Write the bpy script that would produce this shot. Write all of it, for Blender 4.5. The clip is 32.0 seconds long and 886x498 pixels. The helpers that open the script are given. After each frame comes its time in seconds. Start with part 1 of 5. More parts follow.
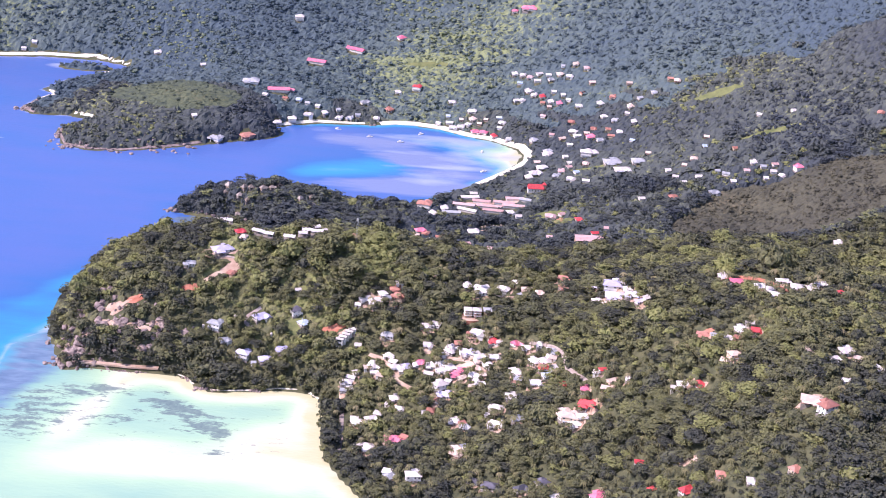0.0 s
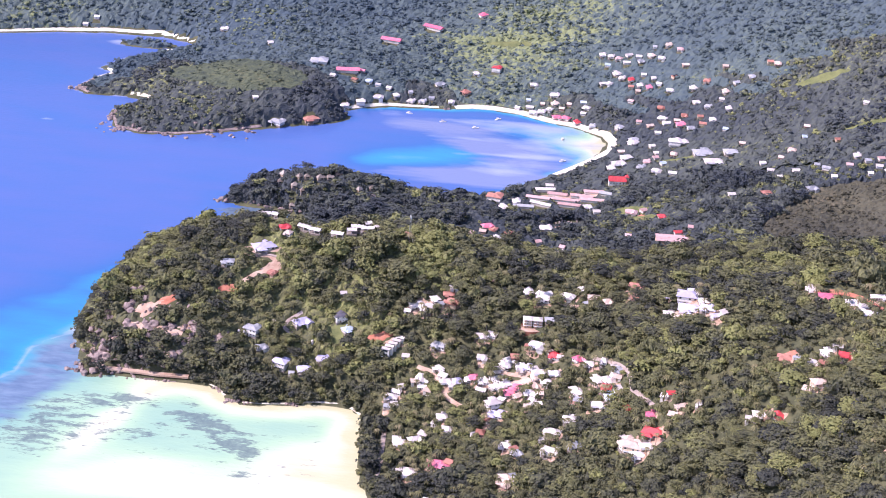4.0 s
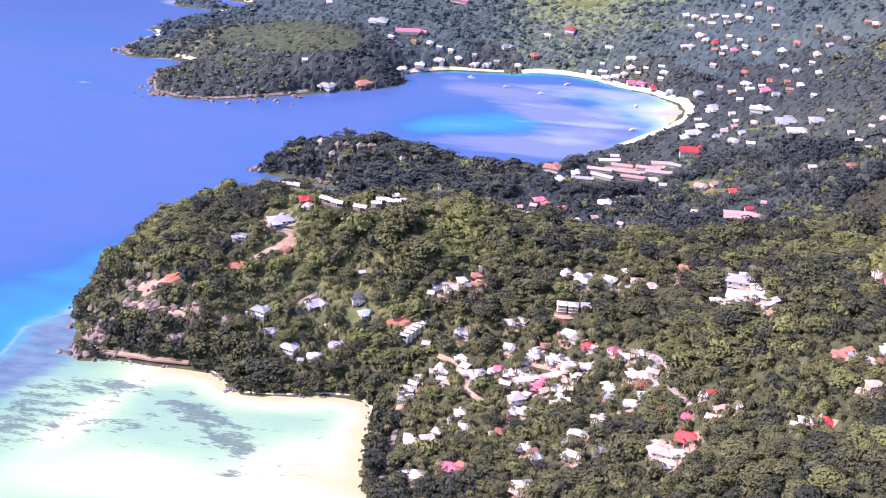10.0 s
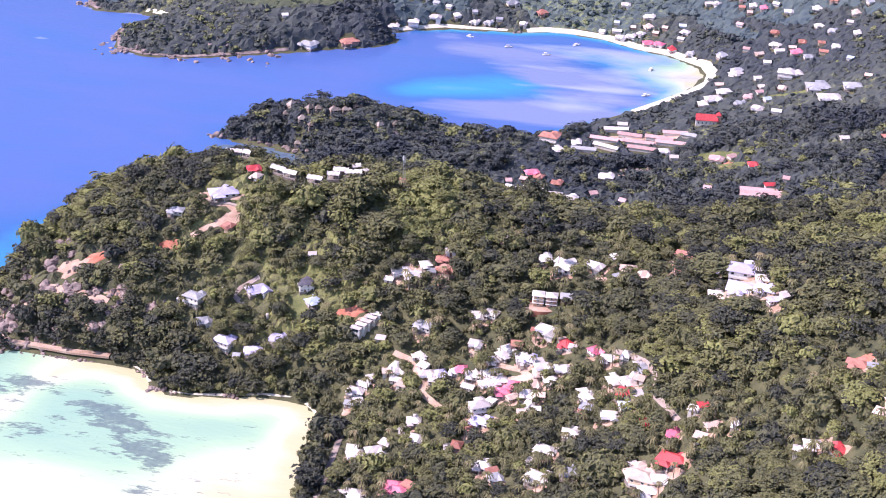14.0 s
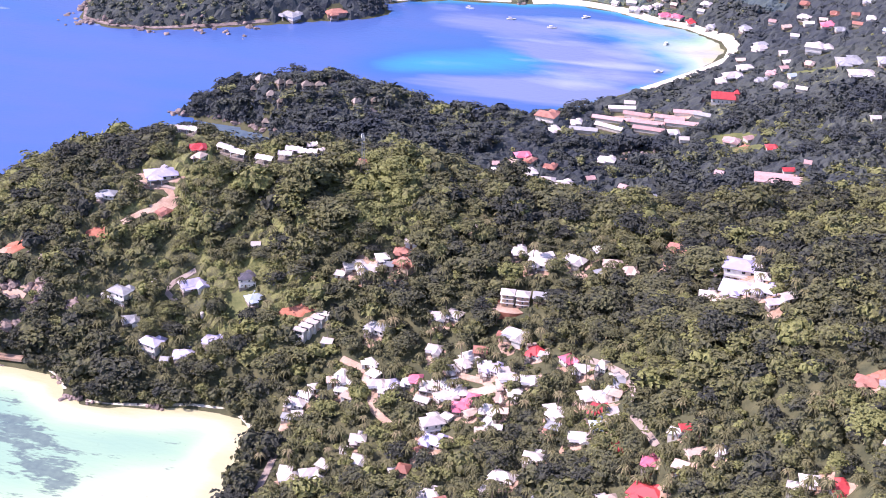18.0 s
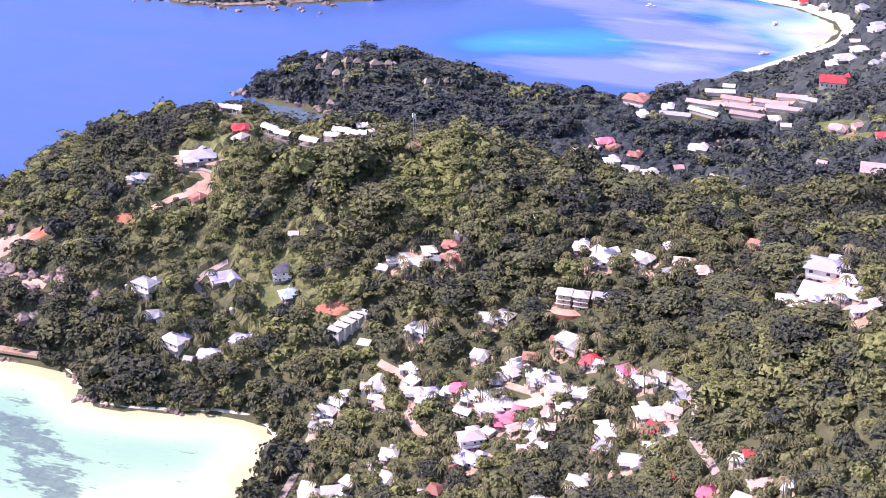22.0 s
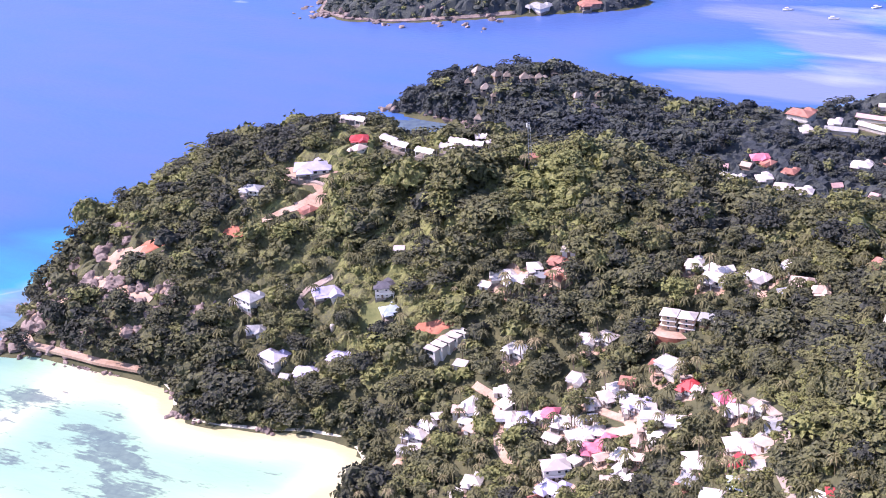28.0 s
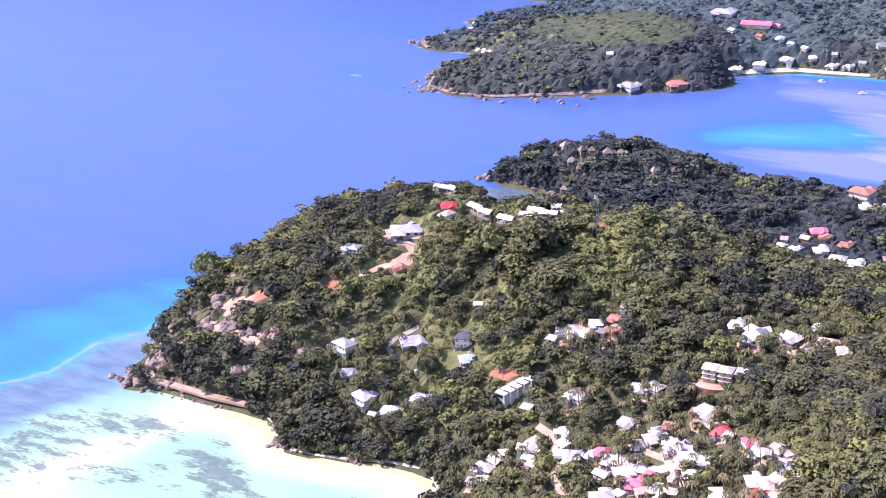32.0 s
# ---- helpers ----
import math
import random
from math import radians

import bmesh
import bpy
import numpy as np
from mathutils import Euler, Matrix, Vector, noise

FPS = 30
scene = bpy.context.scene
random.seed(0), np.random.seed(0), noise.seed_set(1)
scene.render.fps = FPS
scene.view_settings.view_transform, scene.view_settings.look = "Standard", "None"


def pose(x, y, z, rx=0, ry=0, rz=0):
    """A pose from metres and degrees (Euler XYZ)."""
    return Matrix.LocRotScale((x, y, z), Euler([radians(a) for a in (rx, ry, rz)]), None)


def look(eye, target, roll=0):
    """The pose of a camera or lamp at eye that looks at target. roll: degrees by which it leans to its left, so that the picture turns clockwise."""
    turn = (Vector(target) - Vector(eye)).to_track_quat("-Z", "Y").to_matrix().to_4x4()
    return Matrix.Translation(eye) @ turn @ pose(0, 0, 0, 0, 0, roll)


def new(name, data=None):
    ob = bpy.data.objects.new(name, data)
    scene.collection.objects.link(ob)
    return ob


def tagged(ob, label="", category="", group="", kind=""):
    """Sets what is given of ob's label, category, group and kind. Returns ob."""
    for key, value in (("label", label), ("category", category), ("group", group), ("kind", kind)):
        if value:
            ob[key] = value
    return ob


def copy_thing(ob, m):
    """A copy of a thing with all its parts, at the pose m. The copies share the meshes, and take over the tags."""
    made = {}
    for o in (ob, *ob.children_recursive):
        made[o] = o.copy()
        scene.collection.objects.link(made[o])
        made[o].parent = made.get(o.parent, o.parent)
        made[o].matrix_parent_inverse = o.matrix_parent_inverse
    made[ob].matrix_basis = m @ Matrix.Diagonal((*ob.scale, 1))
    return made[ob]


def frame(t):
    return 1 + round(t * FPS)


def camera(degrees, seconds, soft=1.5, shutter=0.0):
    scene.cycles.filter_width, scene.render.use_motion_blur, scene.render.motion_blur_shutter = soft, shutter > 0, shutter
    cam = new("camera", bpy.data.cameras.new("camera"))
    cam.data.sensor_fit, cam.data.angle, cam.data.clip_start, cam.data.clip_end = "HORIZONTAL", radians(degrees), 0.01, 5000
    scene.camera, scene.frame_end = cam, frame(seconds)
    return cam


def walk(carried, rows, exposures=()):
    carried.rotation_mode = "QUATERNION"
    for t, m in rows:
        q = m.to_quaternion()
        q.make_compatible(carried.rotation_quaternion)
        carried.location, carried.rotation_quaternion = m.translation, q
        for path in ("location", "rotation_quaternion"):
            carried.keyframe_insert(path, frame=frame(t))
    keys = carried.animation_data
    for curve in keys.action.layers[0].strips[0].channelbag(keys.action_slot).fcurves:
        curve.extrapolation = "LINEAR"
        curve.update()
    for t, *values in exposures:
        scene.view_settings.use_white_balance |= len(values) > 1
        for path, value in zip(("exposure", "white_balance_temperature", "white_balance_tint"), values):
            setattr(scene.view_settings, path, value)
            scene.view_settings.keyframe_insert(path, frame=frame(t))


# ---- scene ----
# ---- camera and its way: seconds, place, turn to the left, tilt, lean ----
def view(x, y, z, turn, tilt, lean):
    return Matrix.Translation((x, y, z)) @ pose(0, 0, 0, 0, 0, turn) @ pose(0, 0, 0, 90 + tilt) @ pose(0, 0, 0, 0, 0, lean)


cam = camera(29.29, 32.0, soft=1.0)
ROWS = [
    (0, -1.0, 3.4, 549.7, -0.03, -23.86, 4.75),
    (0.5, 2.6, 21.3, 546.5, 0.30, -24.08, 4.72),
    (1, 6.4, 39.2, 543.1, 0.70, -24.30, 4.74),
    (1.5, 10.4, 56.3, 539.6, 1.11, -24.51, 4.68),
    (2, 14.8, 71.8, 536.2, 1.56, -24.70, 4.60),
    (2.5, 19.5, 85.0, 532.9, 2.05, -24.85, 4.49),
    (3, 24.5, 95.5, 529.9, 2.74, -24.93, 4.32),
    (3.5, 29.8, 104.1, 527.0, 3.51, -24.99, 4.07),
    (4, 35.0, 111.6, 524.3, 4.33, -25.04, 3.82),
    (4.5, 40.1, 119.1, 521.6, 4.69, -25.07, 3.65),
    (6.5, 59.6, 149.3, 510.5, 6.13, -25.28, 2.79),
    (7, 64.2, 155.6, 508.0, 6.47, -25.30, 2.67),
    (7.5, 68.9, 161.8, 505.3, 6.93, -25.34, 2.52),
    (8, 73.5, 168.6, 502.4, 8.03, -25.44, 2.34),
    (8.5, 78.1, 177.0, 498.9, 8.80, -25.53, 2.22),
    (9, 82.5, 187.9, 494.6, 9.15, -25.76, 2.18),
    (9.5, 86.4, 201.7, 489.2, 9.34, -25.96, 2.11),
    (10, 89.9, 217.3, 482.9, 9.53, -26.16, 2.14),
    (10.5, 93.3, 233.9, 476.2, 9.73, -26.32, 2.16),
    (11, 96.5, 250.8, 469.1, 9.95, -26.47, 2.15),
    (11.5, 99.7, 267.5, 462.0, 10.19, -26.60, 2.12),
    (12, 102.9, 284.1, 455.0, 10.45, -26.72, 2.08),
    (12.5, 106.1, 300.3, 448.1, 10.72, -26.83, 2.04),
    (13, 109.2, 315.9, 441.5, 11.00, -26.95, 1.97),
    (13.5, 112.3, 330.8, 435.1, 11.32, -27.06, 1.90),
    (14, 115.3, 345.1, 428.8, 11.64, -27.14, 1.84),
    (14.5, 118.1, 358.9, 422.5, 11.97, -27.21, 1.77),
    (16.5, 128.4, 410.8, 397.9, 13.18, -27.38, 1.53),
    (17, 131.0, 423.2, 392.1, 13.35, -27.42, 1.48),
    (17.5, 133.4, 435.3, 386.3, 13.55, -27.44, 1.37),
    (18, 135.7, 447.0, 380.7, 13.75, -27.45, 1.29),
    (18.5, 137.9, 458.0, 375.3, 14.19, -27.49, 1.14),
    (19, 139.9, 468.1, 370.3, 14.77, -27.52, 1.00),
    (19.5, 141.7, 477.6, 365.7, 15.30, -27.52, 0.80),
    (20, 143.5, 486.5, 361.3, 15.92, -27.55, 0.65),
    (20.5, 145.4, 495.0, 357.2, 16.62, -27.57, 0.45),
    (21, 147.3, 503.3, 353.4, 17.41, -27.60, 0.19),
    (21.5, 149.1, 511.2, 349.8, 18.20, -27.63, -0.07),
    (22, 150.9, 519.3, 346.1, 19.03, -27.65, -0.27),
    (22.5, 152.7, 527.6, 342.5, 19.88, -27.70, -0.53),
    (23, 154.3, 536.4, 338.9, 20.79, -27.77, -0.87),
    (23.5, 155.7, 546.1, 335.2, 21.73, -27.89, -1.40),
    (24, 156.7, 556.3, 331.0, 22.79, -27.96, -1.85),
    (24.5, 157.4, 566.1, 326.4, 23.83, -27.97, -2.20),
    (25, 158.4, 574.9, 322.2, 24.91, -27.97, -2.41),
    (25.5, 160.1, 581.8, 318.6, 26.07, -27.91, -2.75),
    (27.5, 185.3, 573.1, 318.8, 28.38, -26.58, -3.87),
    (28, 191.3, 567.9, 321.5, 28.78, -26.15, -3.91),
    (28.5, 197.3, 562.2, 324.2, 29.39, -25.74, -3.92),
    (29, 203.3, 556.3, 327.2, 29.98, -25.27, -3.95),
    (29.5, 209.4, 550.0, 330.3, 30.48, -24.87, -3.92),
    (30, 215.8, 543.4, 333.8, 30.99, -24.46, -3.91),
    (30.5, 222.6, 536.6, 337.7, 31.49, -24.14, -3.96),
    (31, 229.8, 529.4, 342.0, 32.09, -23.90, -4.00),
    (31.5, 237.0, 522.1, 346.9, 32.72, -23.76, -4.08),
    (32, 244.4, 514.6, 352.2, 33.26, -23.73, -4.18),
]
walk(cam, [(t, view(*row)) for t, *row in ROWS], [(0, 0.5, 5900, 35), (10, 0.5, 5920, 35), (18, 0.58, 5980, 37), (25, 0.66, 5980, 37), (32, 0.71, 5940, 36)])

# ---- sky, sun and exposure ----
SUN_FROM = Vector((-0.85, -0.25, 0.95))
world = bpy.data.worlds.new("sky")
scene.world = world
world.use_nodes = True
wn = world.node_tree.nodes
sky = wn.new("ShaderNodeTexSky")
sky.sky_type, sky.sun_disc = "NISHITA", False
sky.sun_elevation = math.atan2(SUN_FROM.z, math.hypot(SUN_FROM.x, SUN_FROM.y))
sky.sun_rotation = math.atan2(SUN_FROM.x, SUN_FROM.y)
world.node_tree.links.new(sky.outputs[0], wn["Background"].inputs[0])
wn["Background"].inputs[1].default_value = 0.15
sun = new("sun", bpy.data.lights.new("sun", "SUN"))
sun.data.energy, sun.data.angle, sun.data.color = 4.2, radians(0.5), (1.0, 0.91, 0.79)
sun.matrix_world = look(SUN_FROM * 500, (0, 0, 0))


# ---- materials ----
def material(name, colour, rough=0.8, metal=0.0):
    mat = bpy.data.materials.new(name)
    mat.use_nodes = True
    b = mat.node_tree.nodes["Principled BSDF"]
    b.inputs["Base Color"].default_value = (*colour, 1)
    b.inputs["Roughness"].default_value, b.inputs["Metallic"].default_value = rough, metal
    return mat


def mixed(name, dark, light, scale, rough=0.8, bump=0.0, fine=None, contrast=(0.3, 0.7), attribute="", stretch=(1, 1, 1), random=0.0):
    """A surface that varies at two scales between two colours, over world places in metres."""
    mat = material(name, light, rough)
    n, link = mat.node_tree.nodes, mat.node_tree.links.new
    b = n["Principled BSDF"]
    where = n.new("ShaderNodeNewGeometry")
    grow = n.new("ShaderNodeMapping")
    grow.inputs["Scale"].default_value = stretch
    link(where.outputs["Position"], grow.inputs[0])
    big, small = n.new("ShaderNodeTexNoise"), n.new("ShaderNodeTexNoise")
    big.inputs["Scale"].default_value, small.inputs["Scale"].default_value = scale, fine or scale * 9
    big.inputs["Detail"].default_value, small.inputs["Detail"].default_value = 5, 3
    add = n.new("ShaderNodeMath")
    add.operation = "MULTIPLY_ADD"
    add.inputs[1].default_value = 0.35
    link(grow.outputs[0], big.inputs[0]), link(grow.outputs[0], small.inputs[0])
    link(small.outputs[0], add.inputs[0])
    sub = n.new("ShaderNodeMath")
    sub.operation = "SUBTRACT"
    sub.inputs[1].default_value = 0.175
    link(big.outputs[0], sub.inputs[0]), link(sub.outputs[0], add.inputs[2])
    level = add.outputs[0]
    if attribute or random:
        tone = n.new("ShaderNodeAttribute" if attribute else "ShaderNodeObjectInfo")
        if attribute:
            tone.attribute_name = attribute
        more = n.new("ShaderNodeMath")
        more.operation = "MULTIPLY_ADD"
        more.inputs[1].default_value = random or 1.0
        link(tone.outputs["Fac" if attribute else "Random"], more.inputs[0])
        link(level, more.inputs[2])
        less = n.new("ShaderNodeMath")
        less.operation = "SUBTRACT"
        less.inputs[1].default_value = (random or 1.0) / 2
        link(more.outputs[0], less.inputs[0])
        level = less.outputs[0]
    ramp = n.new("ShaderNodeValToRGB")
    ramp.color_ramp.elements[0].position, ramp.color_ramp.elements[1].position = contrast
    ramp.color_ramp.elements[0].color, ramp.color_ramp.elements[1].color = (*dark, 1), (*light, 1)
    link(level, ramp.inputs[0]), link(ramp.outputs[0], b.inputs["Base Color"])
    if bump:
        dent = n.new("ShaderNodeBump")
        dent.inputs["Distance"].default_value = bump
        link(add.outputs[0], dent.inputs["Height"]), link(dent.outputs[0], b.inputs["Normal"])
    return mat


def leaves(name, dark, light, accent, gloss=0.3, crisp=1.0):
    """Foliage: each tree takes its own tone between three colours."""
    mat = mixed(name, dark, light, 0.22, 0.6, attribute="tone", contrast=(0.1, 0.75))
    ramp = next(n for n in mat.node_tree.nodes if n.bl_idname == "ShaderNodeValToRGB")
    n, link = mat.node_tree.nodes, mat.node_tree.links.new
    where = next(q for q in n if q.bl_idname == "ShaderNodeNewGeometry")
    grain = n.new("ShaderNodeTexNoise")
    grain.inputs["Scale"].default_value, grain.inputs["Detail"].default_value, grain.inputs["Roughness"].default_value = 1.1, 3, 0.7
    link(where.outputs["Position"], grain.inputs[0])
    more = n.new("ShaderNodeMath")
    more.operation = "MULTIPLY_ADD"
    more.inputs[1].default_value = 1.2 * crisp
    link(grain.outputs[0], more.inputs[0])
    less = n.new("ShaderNodeMath")
    less.operation = "SUBTRACT"
    less.inputs[1].default_value = 0.6 * crisp
    link(ramp.inputs[0].links[0].from_socket, less.inputs[0]), link(less.outputs[0], more.inputs[2]), link(more.outputs[0], ramp.inputs[0])
    dent = n.new("ShaderNodeBump")
    dent.inputs["Distance"].default_value, dent.inputs["Strength"].default_value = 0.8, 0.9 * crisp
    link(grain.outputs[0], dent.inputs["Height"]), link(dent.outputs[0], n["Principled BSDF"].inputs["Normal"])
    e = ramp.color_ramp.elements.new(0.95)
    e.color = (*accent, 1)
    b = mat.node_tree.nodes["Principled BSDF"]
    b.inputs["Specular IOR Level"].default_value = gloss
    b.inputs["Roughness"].default_value = 0.75
    return mat


LEAF = leaves("broadleaf_foliage", (0.055, 0.06, 0.051), (0.178, 0.178, 0.075), (0.255, 0.265, 0.095))
# these two leaf colours are blued and greyed to paint in aerial haze
HAZY_VALLEY_LEAF = leaves("hazy_valley_foliage", (0.06, 0.071, 0.083), (0.104, 0.117, 0.1), (0.25, 0.26, 0.11), 0.1, 0.8)
HAZY_HILL_LEAF = leaves("hazy_hillside_foliage", (0.074, 0.104, 0.128), (0.115, 0.149, 0.138), (0.24, 0.27, 0.13), 0.1, 0.6)
HEATH = leaves("heath_scrub", (0.07, 0.088, 0.07), (0.125, 0.142, 0.08), (0.17, 0.16, 0.1), 0.1, 0.7)
SCRUB = leaves("dry_scrub_foliage", (0.062, 0.061, 0.046), (0.105, 0.1, 0.062), (0.15, 0.13, 0.08))
PALM = leaves("palm_fronds", (0.09, 0.09, 0.045), (0.2, 0.19, 0.085), (0.3, 0.25, 0.14))
BARK = mixed("bark", (0.1, 0.075, 0.055), (0.25, 0.2, 0.16), 1.5, 0.9, 0.02)
SOIL = mixed("forest_floor", (0.045, 0.055, 0.028), (0.14, 0.135, 0.065), 0.12, 0.95, 0.6, contrast=(0.25, 0.75))
EARTH = mixed("red_earth", (0.4, 0.13, 0.075), (0.56, 0.24, 0.16), 0.2, 0.9, 0.1)
PALE_EARTH = mixed("pale_earth", (0.38, 0.24, 0.17), (0.62, 0.47, 0.36), 0.12, 0.9, 0.1)
LAWN = mixed("lawn", (0.1, 0.12, 0.04), (0.21, 0.22, 0.08), 0.14, 0.9, 0.05)
SAND = mixed("white_sand", (0.62, 0.56, 0.42), (0.86, 0.8, 0.66), 0.08, 0.95, 0.03)
GRANITE = mixed("granite", (0.15, 0.115, 0.11), (0.4, 0.31, 0.275), 0.3, 0.85, 0.12)
CONCRETE = mixed("concrete_road", (0.3, 0.23, 0.2), (0.46, 0.38, 0.33), 0.2, 0.9, 0.02)
ROOF_COLOURS = [
    ("white", (0.56, 0.5, 0.47), (0.8, 0.74, 0.7)), ("lavender-grey", (0.46, 0.43, 0.6), (0.66, 0.62, 0.8)), ("red", (0.5, 0.05, 0.06), (0.75, 0.1, 0.1)),
    ("pink-red", (0.62, 0.14, 0.22), (0.85, 0.25, 0.33)), ("grey", (0.26, 0.27, 0.29), (0.45, 0.45, 0.47)), ("brown-red", (0.34, 0.14, 0.1), (0.52, 0.24, 0.18)),
    ("cream", (0.56, 0.42, 0.34), (0.76, 0.6, 0.5)), ("dark grey", (0.07, 0.07, 0.085), (0.15, 0.14, 0.17)), ("pale blue", (0.36, 0.46, 0.6), (0.56, 0.64, 0.76)),
    ("thatched", (0.2, 0.16, 0.13), (0.38, 0.32, 0.27)), ("pale pink", (0.48, 0.3, 0.28), (0.66, 0.44, 0.42))]
ROOF_MATS = [mixed("roof_" + n.replace(" ", "_").replace("-", "_"), a, b, 0.5, 0.55, 0.01, random=0.5) for n, a, b in ROOF_COLOURS]
WALL_MATS = [mixed("wall_paint", (0.6, 0.56, 0.5), (0.8, 0.77, 0.72), 0.6, 0.85, random=0.4), mixed("ochre_wall_paint", (0.5, 0.36, 0.24), (0.7, 0.55, 0.4), 0.6, 0.85, random=0.4),
             mixed("block_wall", (0.4, 0.24, 0.18), (0.6, 0.42, 0.34), 0.6, 0.9, random=0.4)]
PLINTH = mixed("plinth_stone", (0.2, 0.17, 0.15), (0.36, 0.31, 0.27), 0.8, 0.9)
GLASS = material("window_glass", (0.03, 0.04, 0.05), 0.08)
TRIM = material("white_trim", (0.75, 0.74, 0.72), 0.5)
WOOD = mixed("dark_wood", (0.1, 0.06, 0.04), (0.22, 0.14, 0.09), 2.0, 0.7)
STEEL = mixed("galvanised_steel", (0.35, 0.35, 0.36), (0.6, 0.6, 0.6), 2.0, 0.45)


def sea_material():
    """Clear sea whose colour follows the depth of the water and the bed under it, with foam, sky sheen and cove shade
    painted in.
    """
    mat = material("sea_water", (0.1, 0.2, 0.6), 0.16)
    n, link = mat.node_tree.nodes, mat.node_tree.links.new
    b = n["Principled BSDF"]
    where = n.new("ShaderNodeNewGeometry")

    def attr(name):
        a = n.new("ShaderNodeAttribute")
        a.attribute_name = name
        return a.outputs["Fac"]

    def noisy(scale, stretch, detail=5):
        m = n.new("ShaderNodeMapping")
        m.inputs["Scale"].default_value = stretch
        t = n.new("ShaderNodeTexNoise")
        t.inputs["Scale"].default_value, t.inputs["Detail"].default_value = scale, detail
        link(where.outputs["Position"], m.inputs[0]), link(m.outputs[0], t.inputs[0])
        return t.outputs[0]

    def math2(op, a, c, d=None):
        m = n.new("ShaderNodeMath")
        m.operation = op
        for k, v in enumerate((a, c, d)):
            if v is None:
                continue
            if isinstance(v, (int, float)):
                m.inputs[k].default_value = v
            else:
                link(v, m.inputs[k])
        return m.outputs[0]

    def ramp(source, stops):
        r = n.new("ShaderNodeValToRGB")
        while len(r.color_ramp.elements) < len(stops):
            r.color_ramp.elements.new(0.5)
        for e, (p, c) in zip(r.color_ramp.elements, stops):
            e.position, e.color = p, (*c, 1)
        link(source, r.inputs[0])
        return r.outputs[0]

    def blend(factor, a, c):
        m = n.new("ShaderNodeMix")
        m.data_type = "RGBA"
        link(factor, m.inputs[0]), link(a, m.inputs[6]), link(c, m.inputs[7])
        return m.outputs[2]

    depth = math2("MULTIPLY_ADD", math2("SUBTRACT", noisy(0.03, (0.5, 1.4, 1), 6), 0.5), 0.26, attr("depth"))
    bed = ramp(depth, [(0.0, (0.6, 0.56, 0.33)), (0.08, (0.66, 0.66, 0.5)), (0.25, (0.42, 0.6, 0.385)), (0.44, (0.24, 0.43, 0.35)), (0.58, (0.04, 0.29, 0.48)), (0.76, (0.05, 0.155, 0.41)), (1.0, (0.095, 0.155, 0.41))])
    patches = math2("MULTIPLY_ADD", noisy(0.75, (0.4, 1.2, 1), 3), 0.4, math2("MULTIPLY", noisy(0.16, (0.45, 1.2, 1), 6), 0.75))
    weed_shade = ramp(math2("ADD", patches, math2("MULTIPLY", math2("SUBTRACT", attr("weed_shade"), 1.0), 0.34)), [(0.535, (0, 0, 0)), (0.63, (1, 1, 1))])
    weed_shade_colour = ramp(noisy(0.3, (1, 1, 1)), [(0.3, (0.1, 0.13, 0.155)), (0.7, (0.17, 0.23, 0.22))])
    colour = blend(math2("MULTIPLY", weed_shade, 0.8), bed, weed_shade_colour)
    reef = ramp(math2("ADD", noisy(0.05, (0.5, 1.6, 1), 6), math2("MULTIPLY", math2("SUBTRACT", attr("reef"), 1.0), 0.6)), [(0.26, (0, 0, 0)), (0.6, (1, 1, 1))])
    reef_colour = ramp(noisy(0.12, (0.6, 1.5, 1)), [(0.3, (0.11, 0.175, 0.28)), (0.7, (0.19, 0.275, 0.38))])
    colour = blend(reef, colour, reef_colour)
    violet = n.new("ShaderNodeRGB")
    violet.outputs[0].default_value = (0.2, 0.25, 0.43, 1)
    shoal = ramp(math2("ADD", noisy(0.04, (0.4, 1.8, 1), 6), math2("MULTIPLY", math2("SUBTRACT", attr("shoal"), 1.0), 0.6)), [(0.3, (0, 0, 0)), (0.66, (1, 1, 1))])
    colour = blend(shoal, colour, violet.outputs[0])
    # real foam and the painted sheen of the bay share one pale colour
    foam_sheen = ramp(math2("ADD", noisy(0.05, (0.55, 1.3, 1), 5), math2("MULTIPLY", math2("SUBTRACT", attr("surf_sheen"), 1.0), 0.6)), [(0.34, (0, 0, 0)), (0.8, (1, 1, 1))])
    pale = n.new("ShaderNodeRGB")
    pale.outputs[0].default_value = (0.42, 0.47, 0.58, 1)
    colour = blend(math2("MULTIPLY", foam_sheen, 0.7), colour, pale.outputs[0])
    link(colour, b.inputs["Base Color"])
    dent = n.new("ShaderNodeBump")
    dent.inputs["Distance"].default_value, dent.inputs["Strength"].default_value = 0.4, 0.5
    link(noisy(0.35, (0.6, 1.3, 1), 4), dent.inputs["Height"]), link(dent.outputs[0], b.inputs["Normal"])
    b.inputs["Specular IOR Level"].default_value = 0.3
    return mat


SEA = sea_material()


# ---- building helpers ----
def mesh_of(name, verts, faces, mat, smooth=False):
    me = bpy.data.meshes.new(name)
    me.from_pydata([tuple(v) for v in verts], [], faces)
    me.materials.append(mat)
    if smooth:
        me.shade_smooth()
    return me


def part(name, me, parent, m=None, label=""):
    ob = new(name, me)
    ob.parent = parent
    if m is not None:
        ob.matrix_basis = m
    return tagged(ob, label)


def box(x0, y0, z0, x1, y1, z1):
    v = [(x, y, z) for z in (z0, z1) for y in (y0, y1) for x in (x0, x1)]
    return v, [(0, 2, 3, 1), (4, 5, 7, 6), (0, 1, 5, 4), (2, 6, 7, 3), (0, 4, 6, 2), (1, 3, 7, 5)]


def joined(*shapes):
    verts, faces = [], []
    for v, f in shapes:
        faces += [tuple(i + len(verts) for i in face) for face in f]
        verts += v
    return verts, faces


